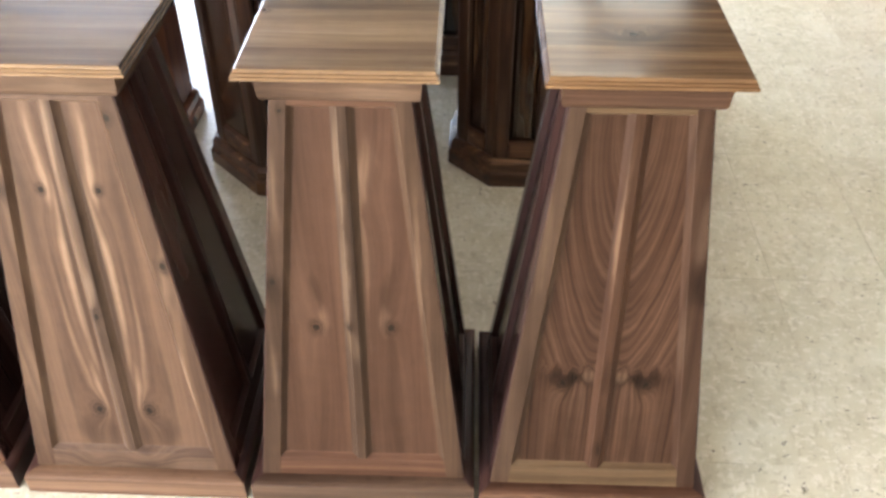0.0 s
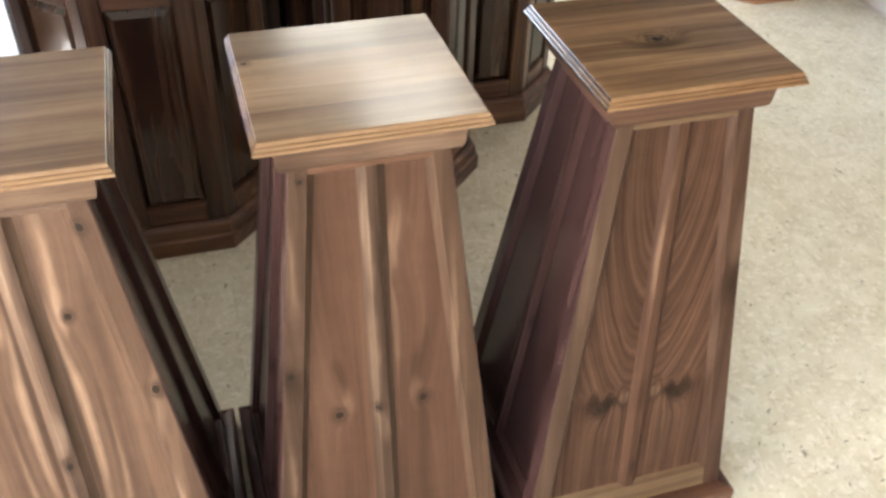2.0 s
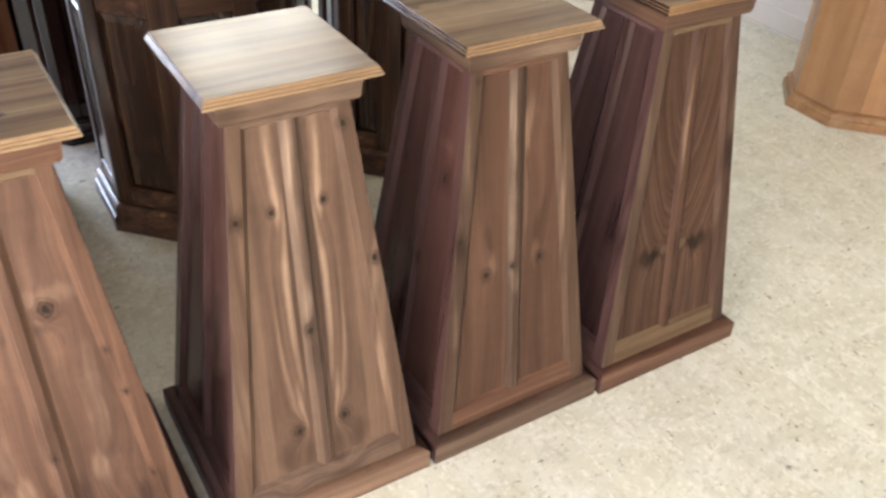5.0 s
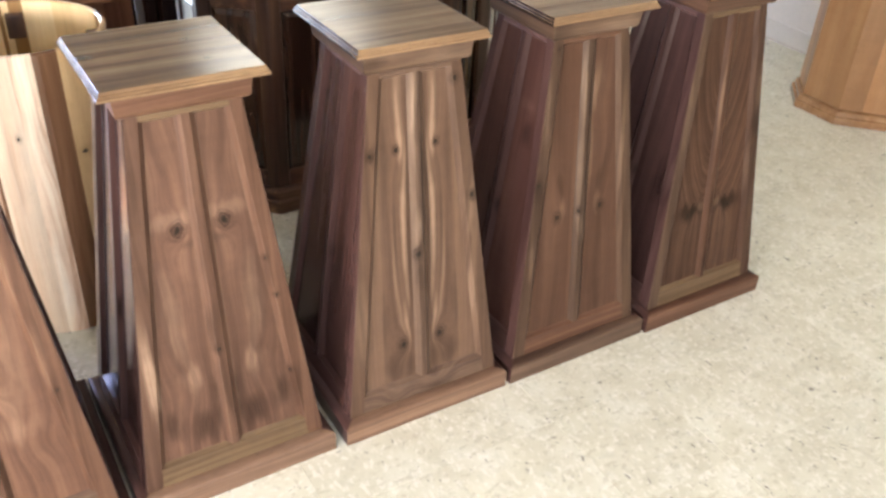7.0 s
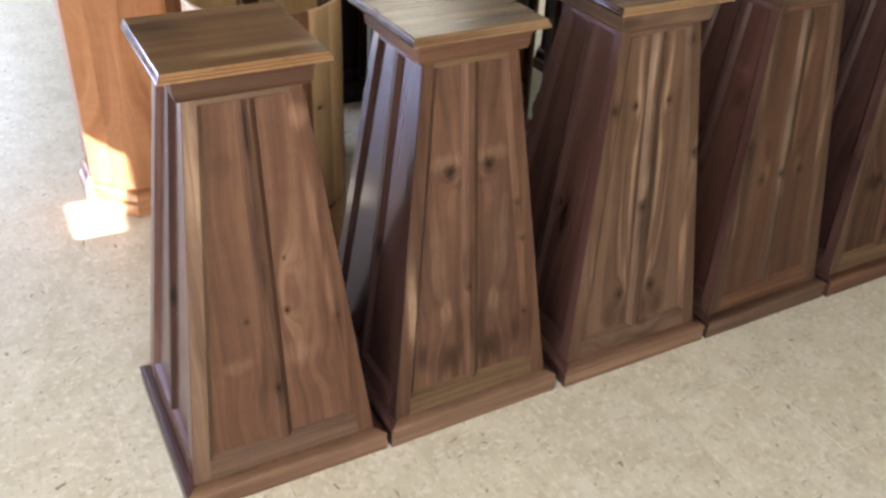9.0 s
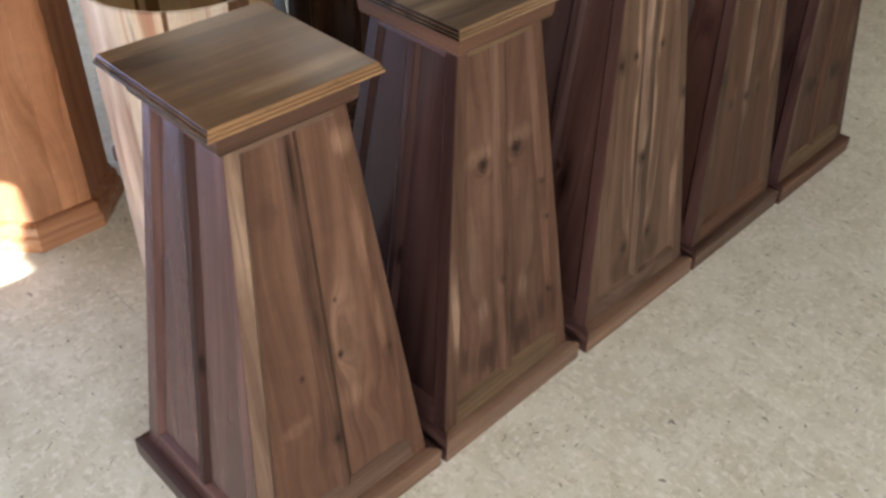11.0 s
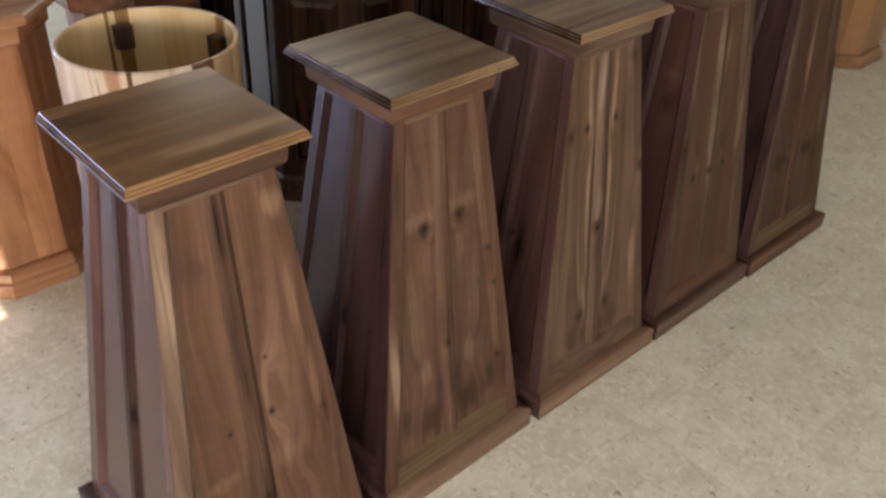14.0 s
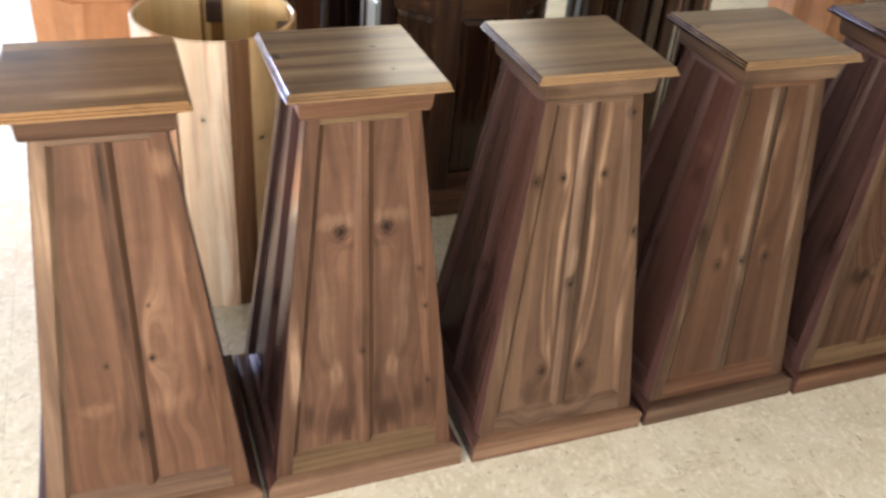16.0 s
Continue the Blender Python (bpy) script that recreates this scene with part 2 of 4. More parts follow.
    nt.links.new(mid, bump.inputs["Height"])
    nt.links.new(bump.outputs[0], bsdf.inputs["Normal"])
    return mat


def plaster(name, color, rough=0.6, scale=40.0, depth=0.1):
    mat, nt, bsdf = nodes(name)
    obj = nt.nodes.new("ShaderNodeTexCoord").outputs["Object"]
    n = noise_tex(nt, obj, scale, 4.0)
    big = noise_tex(nt, obj, 1.7, 2.0)
    c = ramp(nt, math_node(nt, "ADD", math_node(nt, "MULTIPLY", n, 0.4), math_node(nt, "MULTIPLY", big, 0.6)),
             [(0.3, tuple(0.88 * v for v in color)), (0.7, color)])
    nt.links.new(c, bsdf.inputs["Base Color"])
    bsdf.inputs["Roughness"].default_value = rough
    bump = nt.nodes.new("ShaderNodeBump")
    bump.inputs["Strength"].default_value, bump.inputs["Distance"].default_value = depth, 0.003
    nt.links.new(n, bump.inputs["Height"])
    nt.links.new(bump.outputs[0], bsdf.inputs["Normal"])
    return mat


def vinyl_tile():
    """Cream composition tile with tan and grey chips and scuffs, waxed."""
    mat, nt, bsdf = nodes("vinyl_tile")
    obj = nt.nodes.new("ShaderNodeTexCoord").outputs["Object"]
    info = nt.nodes.new("ShaderNodeObjectInfo")
    shift = nt.nodes.new("ShaderNodeCombineXYZ")
    for i, k in enumerate((41.0, 67.0, 9.0)):
        nt.links.new(math_node(nt, "MULTIPLY", info.outputs["Random"], k), shift.inputs[i])
    v = vec_node(nt, "ADD", obj, shift.outputs[0])
    tone = ramp(nt, noise_tex(nt, v, 9.0, 3.0), [(0.3, (0.595, 0.575, 0.45)), (0.55, (0.67, 0.655, 0.53)), (0.75, (0.725, 0.72, 0.61))])
    slant = vec_node(nt, "MULTIPLY", v, (1.0, 0.55, 1.0))
    chip = noise_tex(nt, slant, 75.0, 4.0, 0.65, 0.3)
    light = ramp(nt, chip, [(0.53, (0, 0, 0)), (0.61, (1, 1, 1))])
    color = mix(nt, math_node(nt, "MULTIPLY", light, 0.58), tone, (0.86, 0.84, 0.76))
    chip2 = noise_tex(nt, vec_node(nt, "MULTIPLY", v, (0.6, 1.0, 1.0)), 62.0, 4.0, 0.65, 0.4)
    tan = ramp(nt, chip2, [(0.575, (0, 0, 0)), (0.61, (1, 1, 1))])
    color = mix(nt, math_node(nt, "MULTIPLY", tan, 0.42), color, (0.43, 0.40, 0.29))
    smudge = ramp(nt, noise_tex(nt, v, 26.0, 4.0, 0.7, 0.8), [(0.52, (0, 0, 0)), (0.66, (1, 1, 1))])
    color = mix(nt, math_node(nt, "MULTIPLY", smudge, 0.34), color, (0.47, 0.47, 0.37))
    chip3 = noise_tex(nt, vec_node(nt, "MULTIPLY", v, (1.0, 0.5, 1.0)), 64.0, 3.0, 0.6, 0.7)
    spot = ramp(nt, chip3, [(0.668, (0, 0, 0)), (0.692, (1, 1, 1))])
    color = mix(nt, math_node(nt, "MULTIPLY", spot, 0.85), color, (0.17, 0.155, 0.115))
    each = math_node(nt, "ADD", 0.97, math_node(nt, "MULTIPLY", info.outputs["Random"], 0.05))
    grey = nt.nodes.new("ShaderNodeCombineColor")
    for i in range(3):
        nt.links.new(each, grey.inputs[i])
    color = mix(nt, 1.0, color, grey.outputs[0], "MULTIPLY")
    nt.links.new(color, bsdf.inputs["Base Color"])
    wear = noise_tex(nt, v, 4.0, 3.0)
    nt.links.new(math_node(nt, "ADD", 0.28, math_node(nt, "MULTIPLY", wear, 0.22)), bsdf.inputs["Roughness"])
    bsdf.inputs["Specular IOR Level"].default_value = 0.22
    bump = nt.nodes.new("ShaderNodeBump")
    bump.inputs["Strength"].default_value, bump.inputs["Distance"].default_value = 0.05, 0.001
    nt.links.new(chip, bump.inputs["Height"])
    nt.links.new(bump.outputs[0], bsdf.inputs["Normal"])
    return mat


def plain(name, color, rough=0.5, metal=0.0, emit=0.0):
    mat, nt, bsdf = nodes(name)
    bsdf.inputs["Base Color"].default_value = (*color, 1)
    bsdf.inputs["Roughness"].default_value, bsdf.inputs["Metallic"].default_value = rough, metal
    if emit:
        bsdf.inputs["Emission Color"].default_value, bsdf.inputs["Emission Strength"].default_value = (*color, 1), emit
    return mat


WALNUT = [(0.0126, 0.0052, 0.0033), (0.0415, 0.0196, 0.0121), (0.0831, 0.0421, 0.0252), (0.1309, 0.0714, 0.0429), (0.2709, 0.1677, 0.1032)]
PALE_WALNUT = [(0.0293, 0.0152, 0.0101), (0.0672, 0.0376, 0.0244), (0.1223, 0.0730, 0.0464), (0.1894, 0.1181, 0.0740), (0.3444, 0.2296, 0.1480)]
WALNUT_TOP = [(0.0306, 0.0150, 0.0076), (0.0738, 0.0419, 0.0212), (0.1287, 0.0792, 0.0414), (0.1908, 0.1256, 0.0675), (0.3240, 0.2348, 0.1368)]
DARK_WALNUT = [(0.014, 0.0065, 0.0045), (0.030, 0.0135, 0.0085), (0.054, 0.025, 0.015), (0.084, 0.043, 0.024), (0.220, 0.122, 0.060)]
CHERRY = [(0.22, 0.088, 0.036), (0.35, 0.162, 0.077), (0.44, 0.224, 0.115), (0.52, 0.292, 0.162)]
# walnut for side faces, with shade and cool daylight mixed into the colour
SHADE_WALNUT = [(0.019, 0.0084, 0.0069), (0.037, 0.0172, 0.0142), (0.056, 0.0272, 0.0226), (0.081, 0.0410, 0.0340), (0.124, 0.0670, 0.0545)]
AMBER = [(0.68, 0.43, 0.18), (0.82, 0.58, 0.29), (0.88, 0.70, 0.42), (0.90, 0.78, 0.55)]
ROSE_STAVE = [(0.46, 0.24, 0.16), (0.46, 0.28, 0.18), (0.66, 0.50, 0.36), (0.74, 0.63, 0.49), (0.76, 0.67, 0.54)]
REDDISH = [(0.11, 0.045, 0.026), (0.17, 0.070, 0.040), (0.23, 0.105, 0.060), (0.29, 0.140, 0.080)]
HONEY = [(0.20, 0.094, 0.038), (0.25, 0.128, 0.056), (0.30, 0.166, 0.078), (0.36, 0.218, 0.112)]
HICKORY = [(0.62, 0.33, 0.22), (0.62, 0.46, 0.32), (0.69, 0.57, 0.43), (0.74, 0.64, 0.51), (0.77, 0.69, 0.57)]
HEARTWOOD = [(0.10, 0.045, 0.022), (0.16, 0.080, 0.040), (0.23, 0.125, 0.065)]

KNOTS_DRUM = [(0.183, 0.665, 0.010), (0.171, 0.377, 0.010), (0.133, 0.584, 0.006), (0.240, 0.395, 0.008), (-0.050, 0.52, 0.006), (0.010, 0.43, 0.005)]
FLAMES_DRUM = [(-0.150, 0.42, 0.034, 0.34, -0.9), (-0.018, 0.42, 0.018, 0.28, -0.8), (-0.056, 0.68, 0.014, 0.12, -0.8), (-0.215, 0.40, 0.020, 0.30, -0.6), (0.10, 0.55, 0.014, 0.20, -0.5), (0.21, 0.42, 0.016, 0.24, -0.45)]
rail_x = wood("walnut_cross_rails", WALNUT, "x", streak=13.0)
# side rails in the same shade-tinted walnut
rail_y = wood("walnut_side_rails", SHADE_WALNUT, "y", streak=9.0, spread=0.45, gloss=0.34, coat=0.0, spec=0.25)
end_wood = wood("walnut_end_grain", [tuple(0.2 * v for v in t) for t in WALNUT], "y", streak=16.0, gloss=0.2, coat=0.1)
dark_v = wood("dark_walnut_upright", DARK_WALNUT, "z", streak=10.0, gloss=0.3, vary=0.35, coat=0.12)
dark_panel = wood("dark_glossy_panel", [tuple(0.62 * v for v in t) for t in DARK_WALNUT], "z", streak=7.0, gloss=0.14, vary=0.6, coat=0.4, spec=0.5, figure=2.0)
dark_h = wood("dark_walnut_cross", [tuple(1.5 * v for v in t) for t in DARK_WALNUT], "x", streak=10.0, gloss=0.34, coat=0.05)
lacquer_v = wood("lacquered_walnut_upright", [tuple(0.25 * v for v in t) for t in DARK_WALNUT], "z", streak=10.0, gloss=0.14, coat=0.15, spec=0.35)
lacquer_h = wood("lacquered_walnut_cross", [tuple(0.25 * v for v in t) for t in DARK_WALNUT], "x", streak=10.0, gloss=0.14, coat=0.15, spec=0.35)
dark_top = wood("dark_walnut_top", [tuple(1.8 * v for v in t) for t in WALNUT_TOP], "x", streak=9.0, gloss=0.25)
red_v = wood("reddish_walnut_upright", REDDISH, "z", streak=9.0, gloss=0.4, spec=0.2)
red_h = wood("reddish_walnut_cross", REDDISH, "x", streak=9.0)
cherry_v = timber("cherry_upright", CHERRY, "z", "turned", figure=2.6, freq=30, spread=0.24, gloss=0.3, spec=0.3, vary=0.3, curl=0.8,
                  swells=[(-0.28, 0.50, 0.05, 0.22, 0.10), (-0.16, 0.30, 0.05, 0.25, 0.10), (0.02, 0.55, 0.06, 0.2, 0.10)])
cherry_h = wood("cherry_cross", CHERRY, "x", streak=8.0, figure=1.3)
honey_v = timber("honey_cherry_upright", HONEY, "z", "turned", figure=1.6, freq=22, spread=0.55, gloss=0.3, spec=0.25, vary=0.4, curl=0.5)
honey_h = wood("honey_cherry_cross", HONEY, "x", streak=7.0)
pale_stave = timber("hickory_sapwood", HICKORY, "z", "rim", knots=[(a, b, c * 1.1) for a, b, c in KNOTS_DRUM], flames=FLAMES_DRUM, figure=1.6, freq=22, spread=0.34, gloss=0.32, spec=0.4, vary=0.22, curl=0.3)
rose_stave = timber("hickory_rosy_streaks", ROSE_STAVE, "z", "rim", flames=FLAMES_DRUM, figure=2.6, freq=22, spread=0.15, gloss=0.32, spec=0.4, vary=0.2, curl=0.3)
honey_stave = timber("hickory_honey_stave", [(0.40, 0.22, 0.09), (0.52, 0.32, 0.15), (0.62, 0.42, 0.21), (0.70, 0.51, 0.29)], "z", "rim", figure=2.0, freq=22, spread=0.30, gloss=0.32, spec=0.4, vary=0.3, curl=0.4,
                    knots=[(a, b, c * 1.1) for a, b, c in KNOTS_DRUM] + [(0.272, 0.52, 0.007), (0.285, 0.20, 0.008)], flames=[(0.26, 0.40, 0.02, 0.25, -0.4)])
brown_inside = wood("hickory_brown_inside", [(0.20, 0.10, 0.04), (0.30, 0.17, 0.07), (0.40, 0.25, 0.11)], "z", streak=7.0, vary=0.3)
amber_inside = wood("hickory_amber_inside", AMBER, "z", streak=4.0, figure=1.5, vary=0.28, spread=0.8, contrast=0.5)
heart_stave = wood("hickory_heartwood", HEARTWOOD, "z", streak=9.0, vary=0.3, coat=0.15)
block_wood = wood("dark_block", DARK_WALNUT, "z", streak=12.0, gloss=0.5, coat=0.0)
tile_mat = vinyl_tile()
grout = plain("tile_joint", (0.50, 0.46, 0.35), 0.8)
wall_mat = plaster("cream_wall_paint", (0.48, 0.43, 0.34))
base_mat = plaster("cream_cove_base", (0.44, 0.39, 0.30), 0.45)
ceiling_mat = plaster("ceiling_boards", (0.24, 0.22, 0.19), 0.9, 120.0, 0.3)
frame_paint = plain("white_window_paint", (0.78, 0.78, 0.75), 0.4)
troffer_mat = plain("troffer_enamel", (0.8, 0.8, 0.78), 0.4)
lamp_mat = plain("fluorescent_diffuser", (1.0, 0.96, 0.80), 0.5, 0.0, 0.5)


# ---- building helpers ----
def part(name, bm, material, parent=None, label="", smooth=False):
    bmesh.ops.recalc_face_normals(bm, faces=bm.faces)
    me = bpy.data.meshes.new(name)
    bm.to_mesh(me)
    bm.free()
    me.materials.append(material)
    if smooth:
        for p in me.polygons:
            p.use_smooth = True
    ob = new(name, me)
    ob.parent = parent
    if label:
        tagged(ob, label)
    return ob


def loft(loops, close=True):
    """A solid through loops with equal counts of points."""
    bm = bmesh.new()
    rings = [[bm.verts.new(p) for p in loop] for loop in loops]
    n = len(rings[0])
    for a, b in zip(rings, rings[1:]):
        for i in range(n):
            j = (i + 1) % n
            bm.faces.new((a[i], a[j], b[j], b[i]))
    if close:
        bm.faces.new(rings[0][::-1])
        bm.faces.new(rings[-1])
    return bm


def block(x0, x1, y0, y1, z0, z1, c=0.0):
    """A box with its edges eased by c."""
    if not c:
        return loft([[(x0, y0, z), (x1, y0, z), (x1, y1, z), (x0, y1, z)] for z in (z0, z1)])
    bm = loft([[(x0, y0, z), (x1, y0, z), (x1, y1, z), (x0, y1, z)] for z in (z0, z1)])
    bmesh.ops.bevel(bm, geom=bm.edges[:], offset=c, segments=2, affect="EDGES", profile=0.6)
    return bm


def inset(poly, c):
    """A convex polygon, counter-clockwise, drawn in by c."""
    out, n = [], len(poly)
    for i in range(n):
        p0, p1, p2 = Vector(poly[i - 1]), Vector(poly[i]), Vector(poly[(i + 1) % n])
        a, b = (p1 - p0).normalized(), (p2 - p1).normalized()
        na, nb = Vector((-a.y, a.x)), Vector((-b.y, b.x))
        k = (na + nb) / max(1e-6, 1 + na.dot(nb))
        out.append(tuple(p1 + k * c))
    return out


def inset_each(poly, cs):
    """A convex polygon, counter-clockwise, each edge i (from point i to i + 1) drawn in by cs[i]."""
    out, n = [], len(poly)
    for i in range(n):
        p0, p1, p2 = Vector(poly[i - 1]), Vector(poly[i]), Vector(poly[(i + 1) % n])
        a, b = (p1 - p0).normalized(), (p2 - p1).normalized()
        na, nb = Vector((-a.y, a.x)), Vector((-b.y, b.x))
        ca, cb = cs[i - 1], cs[i]
        den = a.x * b.y - a.y * b.x
        if abs(den) < 1e-3:
            out.append(tuple(p1 + nb * cb))
            continue
        q1, q2 = p1 + na * ca, p1 + nb * cb
        t = ((q2.x - q1.x) * b.y - (q2.y - q1.y) * b.x) / den
        out.append(tuple(q1 + a * t))
    return out


def board(face, poly, d0, d1, ease=0.003, back=None):
    """A board on a face: poly in (u, v), from depth d0 out to d1, with eased front edges."""
    back = back or poly
    loops = [(back, d0), (poly, d1 - ease), (inset(poly, ease * 0.35), d1 - ease * 0.3), (inset(poly, ease), d1)]
    return loft([[face(u, v, d) for u, v in p] for p, d in loops])


def moulded(face, poly, d0, d1, eases, back=None, deep=0.0105):
    """A frame member whose edges carry a sticking profile: a slope with a small quirk, as wide as eases says for each edge."""
    back = back or poly
    loops = [(back, d0)]
    for part_of, d in ((0.0, -deep), (0.28, -deep * 0.80), (0.62, -deep * 0.42), (0.86, -deep * 0.20), (0.90, -deep * 0.05), (1.0, 0.0)):
        loops.append((inset_each(poly, [e * part_of for e in eases]), d1 + d * 1.0))
    return loft([[face(u, v, d) for u, v in p] for p, d in loops])


# ---- structure ----
TILE = 0.3048
ROOM = (-3.4, 2.98, -4.4, 5.2, 2.7)
X0, X1, Y0, Y1, HIGH = ROOM


def floor_tiles():
    floor = tagged(part("floor", block(X0 - 0.2, X1 + 0.2, Y0 - 0.2, Y1 + 0.2, -0.2, -0.0032), grout),
                   "cream vinyl tile floor with tan and grey chips", "floor", kind="structure")
    half = TILE / 2 - 0.0002
    bm = loft([[(-half, -half, -0.004), (half, -half, -0.004), (half, half, -0.004), (-half, half, -0.004)],
               [(-half, -half, -0.0005), (half, -half, -0.0005), (half, half, -0.0005), (-half, half, -0.0005)],
               [tuple((*p, 0.0)) for p in inset([(-half, -half), (half, -half), (half, half), (-half, half)], 0.0005)]])
    first = part("floor_tile", bm, tile_mat, floor)
    mesh = first.data
    ox, oy = -1.262, 0.208
    first.location = (ox + TILE / 2, oy + TILE / 2, 0)
    rest = bmesh.new()
    for i in range(-8, 15):
        for j in range(-16, 23):
            x, y = ox + (i + 0.5) * TILE, oy + (j + 0.5) * TILE
            if (i, j) == (0, 0) or not (X0 < x < X1 + 0.1 and Y0 < y < Y1):
                continue
            if -2.1 < x < 3.2 and -1.35 < y < 3.1:
                t = new("floor_tile", mesh)
                t.parent, t.location = floor, (x, y, random.uniform(-0.0001, 0.0001))
                t.rotation_euler.z = random.randrange(4) * math.pi / 2
            else:
                vs = [rest.verts.new((x + a, y + b, z)) for z in (-0.004, 0.0) for a, b in ((-half, -half), (half, -half), (half, half), (-half, half))]
                rest.faces.new(vs[4:])
                for k in range(4):
                    m = (k + 1) % 4
                    rest.faces.new((vs[k], vs[m], vs[4 + m], vs[4 + k]))
    tagged(part("floor_tiles", rest, tile_mat, floor), kind="stuff")


def wall_with_opening(name, label, along, at, a0, a1, holes, thick=0.15):
    """An upright wall in the plane along x or y, pieced round its openings (a0, a1, z0, z1)."""
    bm = bmesh.new()
    edges = sorted({a0, a1, *[h[0] for h in holes], *[h[1] for h in holes]})
    for p, q in zip(edges, edges[1:]):
        cuts = sorted((h[2], h[3]) for h in holes if h[0] <= p and q <= h[1])
        z = 0.0
        spans = []
        for c0, c1 in cuts:
            spans.append((z, c0))
            z = c1
        spans.append((z, HIGH))
        for z0, z1 in spans:
            if z1 - z0 < 1e-4:
                continue
            lo, hi = sorted((at, at + thick))
            box = (p, q, lo, hi) if along == "x" else (lo, hi, p, q)
            piece = block(*box, z0, z1)
            me = bpy.data.meshes.new("piece")
            piece.to_mesh(me)
            piece.free()
            bm.from_mesh(me)
            bpy.data.meshes.remove(me)
    return tagged(part(name, bm, wall_mat), label, "wall", kind="structure")


def window(name, along, at, a0, a1, z0, z1):
    thing = tagged(new(name), "white painted window frame in the wall", "window", kind="structure")

    def put(n, p, q, r, s, c=0.004):
        box = (p, q, at - 0.03, at + 0.03) if along == "x" else (at - 0.03, at + 0.03, p, q)
        part(n, block(*box, r, s, c), frame_paint, thing)
    w = 0.05
    put("window_frame", a0, a0 + w, z0, z1)
    put("window_frame", a1 - w, a1, z0, z1)
    put("window_frame", a0 + w, a1 - w, z0, z0 + w)
    put("window_frame", a0 + w, a1 - w, z1 - w, z1)
    n = max(1, round((a1 - a0) / 0.9))
    for i in range(1, n):
        a = a0 + (a1 - a0) * i / n
        put("mullion", a - 0.02, a + 0.02, z0 + w, z1 - w)


floor_tiles()
wall_with_opening("wall_east", "cream painted wall behind the pale podium", "y", X1, Y0 - 0.15, Y1 + 0.15, [])
wall_with_opening("wall_north", "cream painted wall at the back of the shop", "x", Y1, X0, X1, [(-3.0, -1.2, 0.9, 2.3)])
SUN_HOLE = (1.118, 1.25, 1.02, 1.38)
LOW_HOLE = (1.02, 1.118, 1.02, 1.15)
wall_with_opening("wall_west", "cream painted wall with a window", "y", X0, Y0 - 0.15, Y1 + 0.15,
                  [(-3.9, -1.1, 0.9, 1.3), (2.9, 4.6, 0.3, 0.72), SUN_HOLE, LOW_HOLE], -0.15)
wall_with_opening("wall_south", "cream painted wall with shop windows", "x", Y0, X0, X1, [(-3.1, -0.7, 0.85, 2.35)], -0.15)
window("window_1", "y", X0 - 0.08, -3.9, -1.1, 0.9, 1.3)
window("window_3", "y", X0 - 0.08, 2.9, 4.6, 0.3, 0.72)
window("window_2", "x", Y0 - 0.08, -3.1, -0.7, 0.85, 2.35)
window("window_4", "x", Y1 + 0.08, -3.0, -1.2, 0.9, 2.3)
tagged(part("ceiling", block(X0 - 0.15, X1 + 0.15, Y0 - 0.15, Y1 + 0.15, HIGH, HIGH + 0.1), ceiling_mat),
       "dull brown boarded ceiling with troffers", "ceiling", kind="structure")
tagged(part("baseboard", loft([[(X1 - d, y, z) for d, z in ((0.0, 0.0), (0.016, 0.0), (0.007, 0.012), (0.006, 0.094), (0.004, 0.1), (0.0, 0.1))]
                               for y in (Y0, Y1)]), base_mat), "cream vinyl cove base along the wall", "baseboard", kind="structure")


def ceiling_light(x, y):
    thing = tagged(new("ceiling_light"), "white fluorescent troffer set in the ceiling", "ceiling light", "ceiling lights")
    thing.location = (x, y, HIGH)
    outer = [(-0.30, -0.60), (0.30, -0.60), (0.30, 0.60), (-0.30, 0.60)]
    inner = inset(outer, 0.03)
    part("frame", loft([[(*p, -0.001) for p in outer], [(*p, -0.018) for p in outer], [(*p, -0.018) for p in inner], [(*p, -0.008) for p in inner]], False), troffer_mat, thing)
    part("diffuser", loft([[(*p, -0.002) for p in inner], [(*p, -0.010) for p in inner]]), lamp_mat, thing)
    return thing


for x, y in ((1.05, 4.0), (1.74, 4.52), (1.30, 2.62)):
    ceiling_light(x, y)


# ---- tapered walnut pedestals ----
TOP = 0.945
PANEL = -0.0105


def half_width(z):
    return 0.2135 - 0.116 * z


def opening(z):
    return 0.076 + 0.078 * (0.854 - z) / 0.744


def end_grain(ob):
    """Darker end grain on the two ends of a board that runs along x."""
    ob.data.materials.append(end_wood)
    for p in ob.data.polygons:
        if abs(p.normal.x) > 0.5:
            p.material_index = 1


